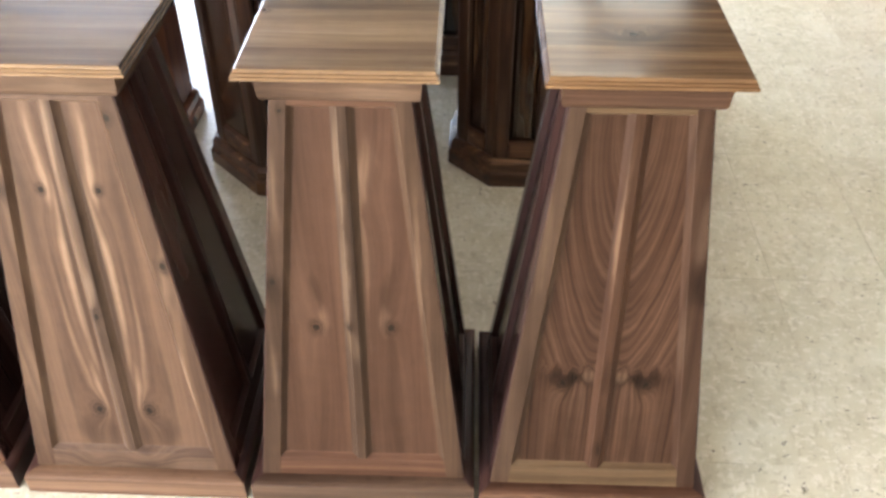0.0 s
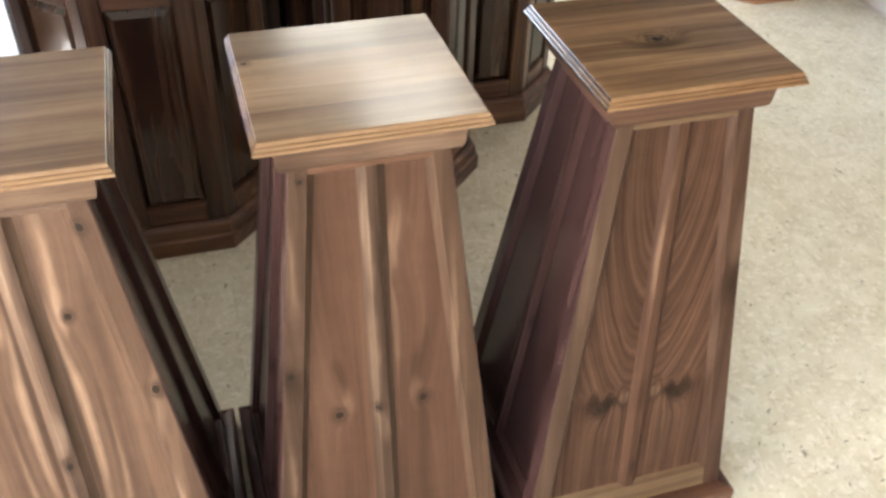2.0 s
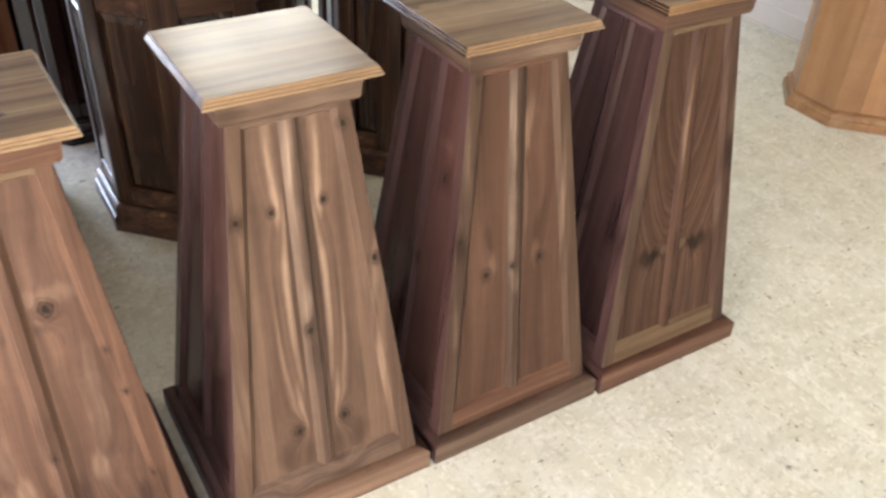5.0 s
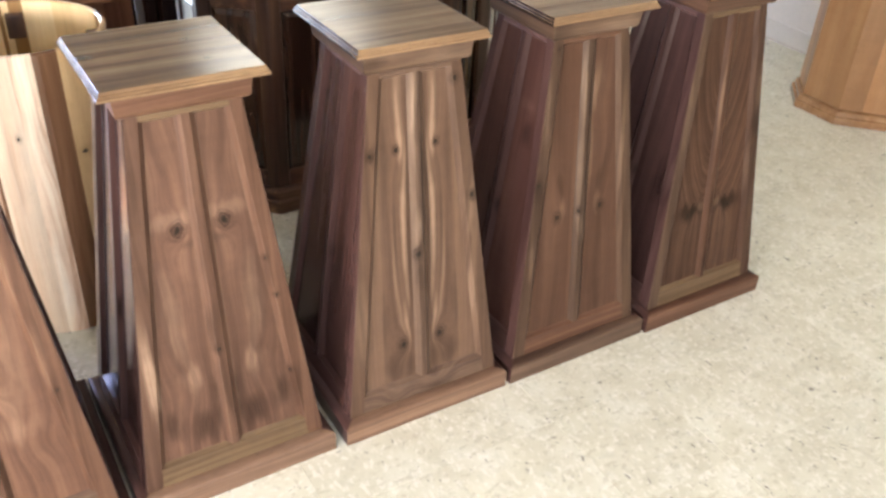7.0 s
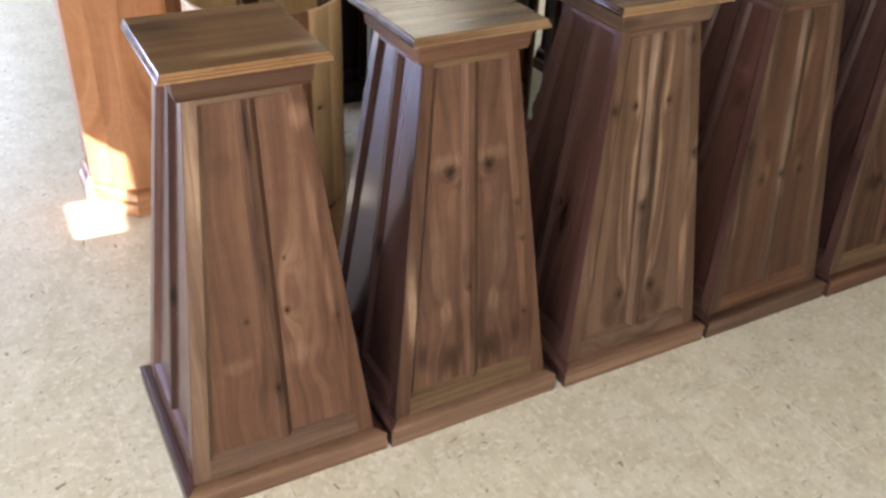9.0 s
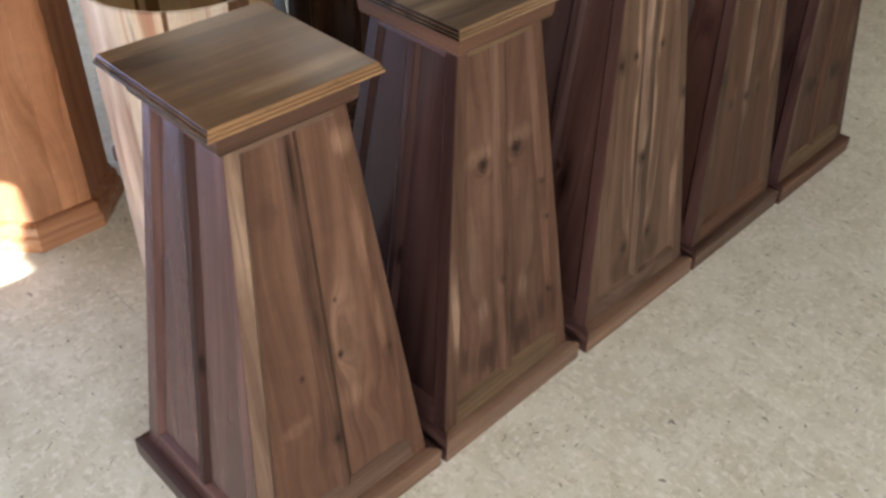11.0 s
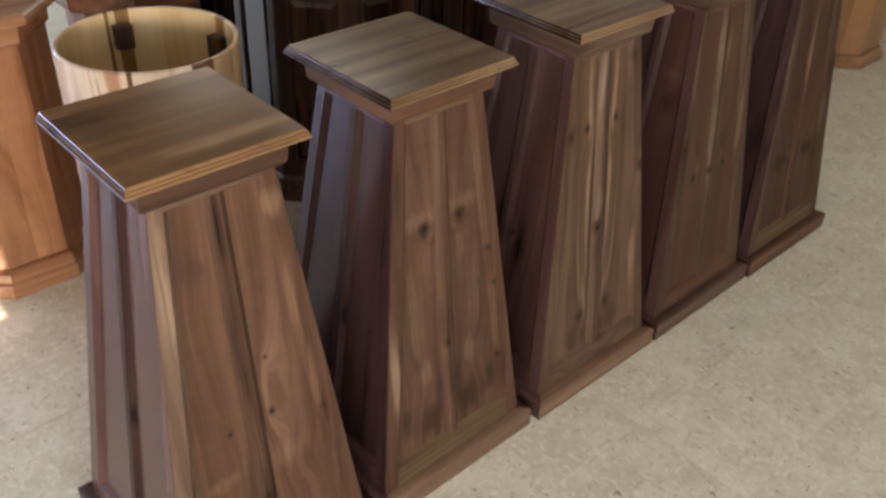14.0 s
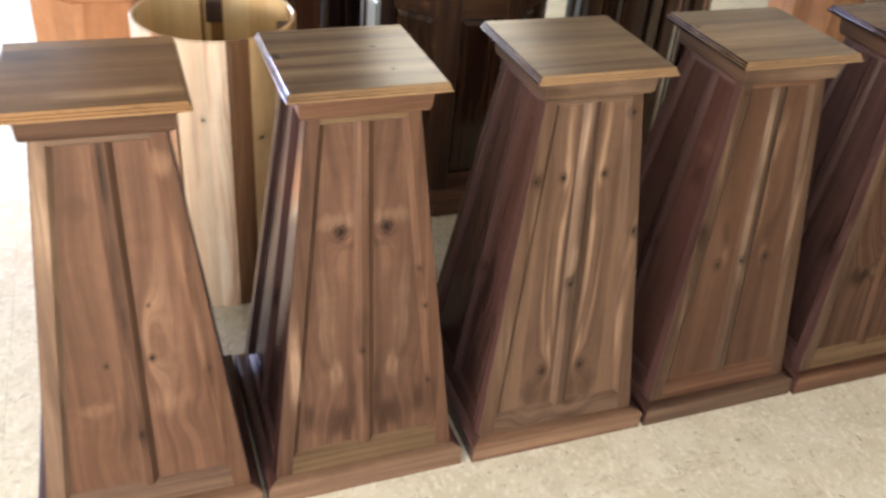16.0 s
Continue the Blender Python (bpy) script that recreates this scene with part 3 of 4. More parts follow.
def pedestal(x, y, turn, label, panel_front, stiles_front, rail_front, plinth_front, neck_front, top_mats, side_mat, side_stile):
    thing = tagged(new("pedestal"), label, "pedestal", "row of tapered walnut pedestals")
    thing.matrix_world = pose(x, y, 0, 0, 0, turn)
    z0, z1 = 0.046, 0.885
    # plinth with a small eased shoulder
    wide, deep = 0.2297, 0.2362
    for k in range(4):
        c, s = round(math.cos(k * math.pi / 2)), round(math.sin(k * math.pi / 2))

        out, along = (deep, wide) if k % 2 == 0 else (wide, deep)

        def side(u, v, d, c=c, s=s, out=out):
            a, b = u, -(out + d)
            return (c * a - s * b, s * a + c * b, v)
        prof = [(0.0, -0.002), (0.046, -0.002), (0.050, -0.004), (0.0535, -0.010), (0.0555, -0.020), (0.0555, -0.040), (0.0, -0.040)]
        loop_l = [side(-(along + d), z, d) for z, d in prof]
        loop_r = [side(along + d, z, d) for z, d in prof]
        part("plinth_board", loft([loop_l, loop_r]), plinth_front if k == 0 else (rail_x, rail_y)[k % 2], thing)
    # faces: stiles, rails, mullion, panels; all but the front take shade-toned wood
    for k in range(4):
        c, s = round(math.cos(k * math.pi / 2)), round(math.sin(k * math.pi / 2))

        def face(u, v, d, c=c, s=s):
            a, b = u, -(half_width(v) + d)
            return (c * a - s * b, s * a + c * b, v)
        zb, zt = 0.110, 0.856
        T = 0.022
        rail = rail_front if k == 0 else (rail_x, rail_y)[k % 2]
        slope, corner = 0.0115, 0.0022
        for sign in (-1, 1):
            out0, out1 = half_width(z0), half_width(z1)
            poly = [(opening(z0), z0), (out0, z0), (out1, z1), (opening(z1), z1)]
            back = [(opening(z0), z0), (out0 - T, z0), (out1 - T, z1), (opening(z1), z1)]
            eases = [0.0, corner, 0.0, slope]
            if sign < 0:
                poly = [(-u, v) for u, v in poly][::-1]
                back = [(-u, v) for u, v in back][::-1]
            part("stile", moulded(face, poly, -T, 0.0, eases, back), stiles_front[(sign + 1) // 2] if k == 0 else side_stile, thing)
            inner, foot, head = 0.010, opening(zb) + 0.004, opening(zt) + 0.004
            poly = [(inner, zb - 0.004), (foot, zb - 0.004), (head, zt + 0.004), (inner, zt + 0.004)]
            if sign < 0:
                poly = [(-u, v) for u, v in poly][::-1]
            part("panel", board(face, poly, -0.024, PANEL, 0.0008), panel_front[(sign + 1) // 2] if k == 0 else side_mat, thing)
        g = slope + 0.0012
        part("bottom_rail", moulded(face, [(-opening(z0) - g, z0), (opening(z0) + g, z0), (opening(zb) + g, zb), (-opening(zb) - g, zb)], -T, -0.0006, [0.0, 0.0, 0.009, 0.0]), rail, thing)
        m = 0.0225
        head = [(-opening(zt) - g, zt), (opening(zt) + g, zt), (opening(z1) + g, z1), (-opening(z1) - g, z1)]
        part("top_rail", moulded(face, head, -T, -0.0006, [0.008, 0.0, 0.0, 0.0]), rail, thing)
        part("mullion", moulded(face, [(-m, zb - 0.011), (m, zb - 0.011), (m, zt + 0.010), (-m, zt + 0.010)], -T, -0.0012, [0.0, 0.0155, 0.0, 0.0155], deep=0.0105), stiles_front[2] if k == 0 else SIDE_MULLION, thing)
    # neck moulding under the top
    prof = [(0.876, 0.108), (0.876, 0.1165), (0.8785, 0.1215), (0.883, 0.1250), (0.888, 0.1262), (0.905, 0.1275), (0.915, 0.1290), (0.9280, 0.1310)]
    part("neck_moulding", loft([[(-h, -h, z), (h, -h, z), (h, h, z), (-h, h, z)] for z, h in prof]), neck_front, thing)
    # moulded top glued up from boards
    slab = [(0.9270, 0.1540), (0.9282, 0.1554), (0.9315, 0.1557), (0.9330, 0.1548), (0.9336, 0.1524), (0.9350, 0.1522), (0.9372, 0.1530), (0.9384, 0.1522), (0.9390, 0.1500), (0.9428, 0.1496), (0.9443, 0.1488), (TOP, 0.1472)]
    top = part("top", loft([[(-h, -h, z), (h, -h, z), (h, h, z), (-h, h, z)] for z, h in ((0.9250, 0.10), (0.9269, 0.10))]), rail_x, thing)
    cuts = [-1.0, *sorted(random.uniform(-0.085, 0.085) * 0.6 + c for c in (-0.095, -0.035, 0.035, 0.095)), 1.0]
    for i, (a, b) in enumerate(zip(cuts, cuts[1:])):
        loops = []
        for z, h in slab:
            ya, yb = max(a, -h), min(b, h)
            loops.append([(-h, ya, z), (h, ya, z), (h, yb, z), (-h, yb, z)])
        end_grain(part("top_board", loft(loops), top_mats[i % len(top_mats)], top))
    return thing


def tones(ts, k, warm=1.0):
    return [(min(0.8, r * k * warm), g * k, b * k / warm) for r, g, b in ts]


# grain of each pedestal's front, in metres across and up from its foot
P1_LEFT = timber("plum_walnut_panel", tones(WALNUT, 1.15, 0.985), knots=[(-0.048, 0.405, 0.004)], figure=0.8, freq=30, spread=0.62, curl=0.8,
                 swells=[(-0.06, 0.62, 0.05, 0.14, 0.03), (-0.07, 0.18, 0.05, 0.08, 0.03)],
                 flames=[(-0.072, 0.305, 0.035, 0.018, 0.25), (-0.02, 0.25, 0.02, 0.14, -0.45), (-0.05, 0.74, 0.03, 0.03, -0.3)])
P1_RIGHT = timber("eyed_walnut_panel", tones(WALNUT, 1.25, 0.975), knots=[(0.037, 0.408, 0.005), (0.043, 0.527, 0.003)], figure=0.9, freq=42, spread=0.5, curl=0.8,
                  swells=[(0.040, 0.45, 0.028, 0.10, 0.090), (0.09, 0.26, 0.05, 0.05, 0.04)],
                  flames=[(0.075, 0.45, 0.022, 0.20, 0.26), (0.07, 0.30, 0.05, 0.03, 0.18)])
P1_MULLION = timber("dark_streaked_mullion", tones(WALNUT, 0.98, 0.965), figure=1.6, freq=60, spread=0.44, knots=[(-0.002, 0.235, 0.006)],
                    flames=[(0.0, 0.24, 0.016, 0.08, -0.45), (-0.006, 0.80, 0.008, 0.06, -0.8), (-0.006, 0.55, 0.008, 0.14, -0.6)])
P1_SAP = timber("sapwood_edged_stile", tones(PALE_WALNUT, 0.926, 0.960), figure=1.6, freq=60, spread=0.46, flames=[(-0.115, 0.72, 0.02, 0.16, 0.5), (-0.165, 0.3, 0.02, 0.3, 0.25)])
P1_STILE = timber("sap_streaked_stile", tones(WALNUT, 0.881, 0.998), figure=1.2, freq=55, spread=0.46, knots=[(0.1435, 0.371, 0.004)],
                  flames=[(0.112, 0.62, 0.012, 0.10, 0.35), (0.128, 0.44, 0.01, 0.09, 0.3), (0.135, 0.52, 0.006, 0.10, -0.5), (0.10, 0.815, 0.02, 0.03, 0.4), (0.142, 0.37, 0.012, 0.06, -0.4)])
P2_PANEL = timber("knotty_walnut_panel", tones(WALNUT, 1.12, 0.942), mirror=True, knots=[(0.047, 0.633, 0.016)], figure=0.9, freq=40, spread=0.48, curl=0.8,
                  swells=[(0.045, 0.73, 0.028, 0.10, 0.030), (0.06, 0.48, 0.035, 0.12, 0.02), (0.075, 0.27, 0.045, 0.07, 0.035)],
                  flames=[(0.085, 0.295, 0.030, 0.035, 0.36), (0.035, 0.25, 0.028, 0.05, -0.55), (0.060, 0.170, 0.055, 0.045, -0.62), (0.125, 0.20, 0.02, 0.05, -0.5),
                          (0.055, 0.655, 0.05, 0.022, 0.28), (0.045, 0.60, 0.025, 0.016, -0.5), (0.09, 0.40, 0.015, 0.16, 0.22)])
P2_MULLION = timber("knotted_mullion", tones(WALNUT, 0.94, 0.955), knots=[(-0.004, 0.352, 0.006)], figure=1.0, freq=70, spread=0.44, flames=[(0.0, 0.25, 0.02, 0.09, -0.5), (-0.004, 0.40, 0.02, 0.06, -0.4)])
P2_SAP = timber("sapwood_flamed_stile", tones(WALNUT, 0.937, 0.942), figure=1.0, freq=52, spread=0.46, flames=[(-0.156, 0.35, 0.015, 0.145, 1.0), (-0.156, 0.33, 0.013, 0.12, 0.8), (-0.115, 0.72, 0.008, 0.08, -0.4)])
P2_STILE = timber("pin_knotted_stile", tones(WALNUT, 1.0, 0.985), figure=1.5, freq=70, spread=0.46, knots=[(0.119, 0.53, 0.004), (0.132, 0.44, 0.004), (0.145, 0.24, 0.005)],
                  flames=[(0.12, 0.50, 0.012, 0.06, -0.4), (0.15, 0.2, 0.02, 0.06, -0.45)])
P3_PANEL = timber("streaky_walnut_panel", tones(PALE_WALNUT, 0.727, 1.008), mirror=True, knots=[(0.051, 0.205, 0.016), (0.049, 0.697, 0.006)], figure=0.5, freq=34, spread=0.56, curl=0.6,
                  swells=[(0.052, 0.26, 0.022, 0.09, 0.02), (0.05, 0.70, 0.02, 0.06, 0.02)],
                  flames=[(0.036, 0.46, 0.008, 0.20, 0.78), (0.049, 0.70, 0.013, 0.05, 0.70), (0.047, 0.80, 0.012, 0.10, 0.62), (0.049, 0.255, 0.010, 0.07, 0.78), (0.064, 0.36, 0.005, 0.20, 0.39), (0.030, 0.62, 0.006, 0.12, 0.47),
                          (0.024, 0.55, 0.006, 0.25, -0.6), (0.082, 0.66, 0.010, 0.14, -0.45), (0.060, 0.145, 0.045, 0.045, -0.45), (0.060, 0.50, 0.006, 0.12, -0.5), (0.095, 0.30, 0.012, 0.12, -0.3)])
P3_MULLION = timber("pale_knotted_mullion", tones(PALE_WALNUT, 0.670, 0.960), knots=[(-0.006, 0.44, 0.008)], figure=1.0, freq=70, spread=0.44,
                    flames=[(-0.008, 0.78, 0.010, 0.12, 0.55), (-0.006, 0.50, 0.010, 0.06, 0.47), (0.006, 0.60, 0.006, 0.3, -0.55), (0.0, 0.38, 0.014, 0.06, -0.4)])
P3_LEFT = timber("pinkish_tan_stile", tones(PALE_WALNUT, 0.670, 1.018), knots=[(-0.117, 0.70, 0.007)], figure=0.9, freq=55, spread=0.46, flames=[(-0.115, 0.70, 0.03, 0.03, -0.4), (-0.165, 0.30, 0.02, 0.15, 0.27)])
P3_RIGHT = timber("knotty_walnut_stile", tones(PALE_WALNUT, 0.708, 1.008), knots=[(0.094, 0.835, 0.007), (0.137, 0.556, 0.008)], figure=1.2, freq=50, spread=0.46,
                  swells=[(0.13, 0.60, 0.03, 0.10, -0.02)], flames=[(0.128, 0.53, 0.012, 0.08, 0.47), (0.14, 0.30, 0.012, 0.16, 0.39), (0.137, 0.55, 0.012, 0.018, -0.4)])
P4_PANEL = timber("brown_walnut_panel", tones(WALNUT, 0.73, 0.985), mirror=True, knots=[(0.071, 0.423, 0.0088)], figure=0.8, freq=38, spread=0.58, curl=0.6,
                  swells=[(0.07, 0.43, 0.03, 0.10, 0.03), (0.06, 0.25, 0.03, 0.16, 0.03)],
                  flames=[(0.072, 0.44, 0.020, 0.035, 0.35), (0.078, 0.505, 0.012, 0.045, -0.45)])
P4_RIGHT = timber("pale_flamed_panel", tones(WALNUT, 0.77, 0.975), knots=[(0.066, 0.425, 0.0085)], figure=0.8, freq=38, spread=0.58, curl=0.6,
                  swells=[(0.07, 0.43, 0.03, 0.10, 0.03), (0.05, 0.70, 0.03, 0.08, 0.03), (0.06, 0.25, 0.03, 0.16, 0.03)],
                  flames=[(0.040, 0.73, 0.018, 0.07, 0.65), (0.030, 0.56, 0.006, 0.18, 0.35), (0.072, 0.505, 0.014, 0.05, -0.6), (0.07, 0.44, 0.02, 0.03, 0.35)])
P4_MULLION = timber("sapwood_edged_mullion", tones(PALE_WALNUT, 0.483, 0.989), knots=[(-0.010, 0.43, 0.006)], figure=1.2, freq=60, spread=0.44,
                    flames=[(-0.010, 0.76, 0.008, 0.10, 0.85), (-0.008, 0.54, 0.007, 0.13, 0.7), (0.008, 0.62, 0.006, 0.30, -0.5), (-0.004, 0.39, 0.014, 0.04, 0.6)])
P4_LEFT = timber("pinkish_walnut_stile", tones(PALE_WALNUT, 0.483, 1.007), knots=[(-0.140, 0.53, 0.007), (-0.097, 0.855, 0.004)], figure=1.8, freq=55, spread=0.46, curl=1.2,
                 flames=[(-0.140, 0.515, 0.022, 0.05, -0.55), (-0.12, 0.72, 0.01, 0.10, 0.4), (-0.16, 0.32, 0.01, 0.10, 0.35)])
P4_STILE = timber("rosy_walnut_stile", tones(PALE_WALNUT, 0.453, 1.026), figure=1.3, freq=55, spread=0.46, flames=[(0.12, 0.60, 0.008, 0.16, 0.5), (0.13, 0.4, 0.006, 0.2, -0.3)])
P5_PANEL = timber("crotch_walnut_panel", tones(WALNUT, 0.655, 0.997), mirror=True, knots=[(0.078, 0.312, 0.014)], cups=(0.86, 1.5, 0.36, 0.345), figure=0.7, freq=56, spread=0.31, curl=0.8,
                  flames=[(0.060, 0.325, 0.060, 0.020, -0.8), (0.085, 0.33, 0.03, 0.05, -0.7), (0.03, 0.33, 0.02, 0.014, 0.45), (0.06, 0.18, 0.006, 0.09, -0.4)])
P5_MULLION = timber("rosy_crotch_mullion", tones(WALNUT, 0.716, 0.997), figure=1.3, freq=60, spread=0.44, flames=[(-0.010, 0.68, 0.006, 0.16, 0.6), (0.0, 0.33, 0.014, 0.05, -0.4), (0.0, 0.15, 0.012, 0.03, -0.6)])
P5_LEFT = timber("pale_brown_stile", tones(PALE_WALNUT, 0.468, 0.989), figure=0.9, freq=48, spread=0.46, flames=[(-0.13, 0.62, 0.014, 0.12, 0.35)])
P5_STILE = timber("blotched_walnut_stile", tones(WALNUT, 0.608, 0.951), figure=1.2, freq=50, spread=0.46, flames=[(0.145, 0.55, 0.028, 0.055, -0.8), (0.128, 0.66, 0.008, 0.08, 0.5), (0.125, 0.42, 0.01, 0.10, 0.25)])
PINK_RAIL = timber("pinkish_walnut_rails", tones(WALNUT, 1.036, 1.002), "x", "z", freq=70, spread=0.40)
DUSK_RAIL = timber("brown_walnut_rails", tones(WALNUT, 0.766, 0.956), "x", "z", freq=70, spread=0.42)
TAN_RAIL = timber("tan_walnut_rails", tones(PALE_WALNUT, 0.851, 0.956), "x", "z", freq=60, spread=0.36)
CURLY_RAIL = timber("curly_walnut_rails", tones(PALE_WALNUT, 0.788, 0.956), "x", "z", figure=2.0, freq=70, spread=0.36, curl=1.4,
                    swells=[(0.085, 0.03, 0.03, 0.05, 0.06), (0.07, -0.08, 0.03, 0.04, 0.05)], flames=[(0.08, 0.04, 0.02, 0.06, -0.5)])
NECK_RAIL = timber("two_tone_walnut_neck", tones(PALE_WALNUT, 0.684, 0.984), "x", "z", figure=2.2, freq=60, spread=0.36, flames=[(0.90, 0.06, 0.02, 0.10, 0.4), (0.90, -0.12, 0.03, 0.05, -0.5)])
PLINTH = timber("tan_walnut_plinth", tones(PALE_WALNUT, 1.002, 1.014), "x", "z", freq=60, spread=0.40)
TAN_PLINTH = timber("golden_walnut_plinth", tones(PALE_WALNUT, 1.12, 0.985), "x", "z", freq=60, spread=0.44)
SHADE_PLINTH = timber("brown_walnut_plinth", tones(PALE_WALNUT, 0.80, 0.965), "x", "z", freq=60, spread=0.40)
GOLD_RAIL = timber("golden_walnut_rails", tones(WALNUT_TOP, 0.881, 0.956), "x", "z", freq=60, spread=0.42)
# sides: across runs along y; shade and bluish sky light are in their tones
SIDE1 = timber("rosy_plum_side_panel", tones(SHADE_WALNUT, 1.562, 0.967), across="y", figure=0.6, freq=26, spread=0.44, gloss=0.20, spec=0.34, flames=[(0.10, 0.4, 0.02, 0.3, -0.3)])
SIDE1_STILE = timber("plum_side_stile", tones(SHADE_WALNUT, 1.428, 0.967), across="y", figure=0.9, freq=40, spread=0.44, gloss=0.20, spec=0.34, vary=0.35,
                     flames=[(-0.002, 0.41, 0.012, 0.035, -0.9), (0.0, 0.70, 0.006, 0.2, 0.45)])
# darkened further for the shade in the gap beside the first pedestal
SIDE2 = timber("plum_glossy_side_panel", tones(SHADE_WALNUT, 0.569, 0.949), across="y", figure=0.8, freq=34, spread=0.48, gloss=0.15, spec=0.26, vary=0.4)
SIDE2_STILE = timber("plum_glossy_side_stile", tones(SHADE_WALNUT, 0.592, 0.949), across="y", figure=0.9, freq=40, spread=0.44, gloss=0.15, spec=0.26, vary=0.5)
SIDE3 = timber("maroon_side_panel", tones(SHADE_WALNUT, 0.847, 0.991), across="y", figure=1.2, freq=40, spread=0.46, gloss=0.24, spec=0.2, vary=0.4, knots=[(-0.03, 0.42, 0.006)],
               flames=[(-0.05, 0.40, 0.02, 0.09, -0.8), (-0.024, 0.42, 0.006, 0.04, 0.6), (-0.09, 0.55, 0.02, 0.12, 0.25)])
SIDE4 = timber("ruddy_side_panel", tones(SHADE_WALNUT, 0.914, 1.044), across="y", figure=1.2, freq=30, spread=0.46, gloss=0.24, spec=0.2, vary=0.4,
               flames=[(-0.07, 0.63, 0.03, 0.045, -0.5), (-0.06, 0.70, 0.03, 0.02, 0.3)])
SIDE5 = timber("dark_plum_side_panel", tones(SHADE_WALNUT, 0.711, 0.937), across="y", figure=1.2, freq=36, spread=0.48, gloss=0.22, spec=0.34, vary=0.4,
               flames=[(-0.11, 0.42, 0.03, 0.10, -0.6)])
SIDE5_STILE = timber("flamed_plum_stile", tones(SHADE_WALNUT, 0.847, 0.919), across="y", figure=1.2, freq=40, spread=0.46, gloss=0.22, spec=0.34, vary=0.4,
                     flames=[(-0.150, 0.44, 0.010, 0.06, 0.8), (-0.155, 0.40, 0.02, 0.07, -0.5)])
SIDE_MULLION = timber("dark_streaked_side_mullion", tones(SHADE_WALNUT, 0.620, 0.967), across="y", figure=1.2, freq=60, spread=0.42, gloss=0.3, spec=0.12,
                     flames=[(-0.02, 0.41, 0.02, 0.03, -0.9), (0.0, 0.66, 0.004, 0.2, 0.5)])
SIDE_STILE = timber("plum_stile", tones(SHADE_WALNUT, 0.914, 0.954), across="y", figure=1.0, freq=40, spread=0.46, gloss=0.22, spec=0.32, vary=0.4)


def top(name, k, warm, knots=(), gloss=0.20, spread=0.42, flames=(), spec=0.18):
    return timber(name, tones(WALNUT_TOP, k, warm), "x", "y", knots=[(v, u, r) for u, v, r in knots], freq=24, gloss=gloss, vary=0.7, coat=0.03, spec=spec, spread=0.60 * spread, figure=1.0, flames=flames)


T1 = top("plum_top_boards", 1.62, 1.09, spread=1.15, spec=0.09, flames=[(-0.10, 0.05, 0.02, 0.12, 0.5), (0.06, -0.11, 0.10, 0.07, -0.5)])
T2 = top("tan_top_boards", 1.08, 1.0, [(0.056, 0.039, 0.004), (0.064, -0.071, 0.004), (-0.136, 0.018, 0.008)], spec=0.42)
T3 = top("pale_top_boards", 1.5, 0.98, spread=0.55, spec=0.36)
T4 = top("golden_top_boards", 1.6, 0.97, [(-0.138, 0.053, 0.005)], spread=0.55, spec=0.3)
T5 = top("brown_top_boards", 1.15, 1.06, [(-0.010, -0.006, 0.019)], gloss=0.16, spec=0.09, flames=[(-0.007, -0.006, 0.03, 0.06, -0.6), (-0.05, 0.05, 0.012, 0.1, -0.4)])
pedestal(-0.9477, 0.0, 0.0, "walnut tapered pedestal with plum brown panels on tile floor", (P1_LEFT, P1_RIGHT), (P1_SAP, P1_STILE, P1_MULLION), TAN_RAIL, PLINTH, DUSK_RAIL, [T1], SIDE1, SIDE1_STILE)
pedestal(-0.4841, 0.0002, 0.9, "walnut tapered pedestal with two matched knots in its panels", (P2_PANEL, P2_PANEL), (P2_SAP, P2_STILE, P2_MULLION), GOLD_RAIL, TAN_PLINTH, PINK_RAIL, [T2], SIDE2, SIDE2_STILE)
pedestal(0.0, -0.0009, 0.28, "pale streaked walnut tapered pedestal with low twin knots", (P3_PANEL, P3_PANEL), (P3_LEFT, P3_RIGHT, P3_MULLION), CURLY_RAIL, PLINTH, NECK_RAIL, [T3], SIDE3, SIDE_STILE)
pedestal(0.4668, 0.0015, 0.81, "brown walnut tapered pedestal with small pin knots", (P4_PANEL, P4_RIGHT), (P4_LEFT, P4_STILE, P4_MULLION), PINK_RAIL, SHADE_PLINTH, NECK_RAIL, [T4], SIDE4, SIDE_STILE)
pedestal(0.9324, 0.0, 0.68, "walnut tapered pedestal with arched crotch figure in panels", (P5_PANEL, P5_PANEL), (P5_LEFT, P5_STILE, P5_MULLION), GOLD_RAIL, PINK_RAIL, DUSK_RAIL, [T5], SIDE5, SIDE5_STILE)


# ---- octagonal podiums ----
def octagon(across, z, grow=0.0):
    r = (across / 2 + grow) / math.cos(math.pi / 8)
    return [(r * math.cos(math.pi / 8 + i * math.pi / 4), r * math.sin(math.pi / 8 + i * math.pi / 4), z) for i in range(8)]


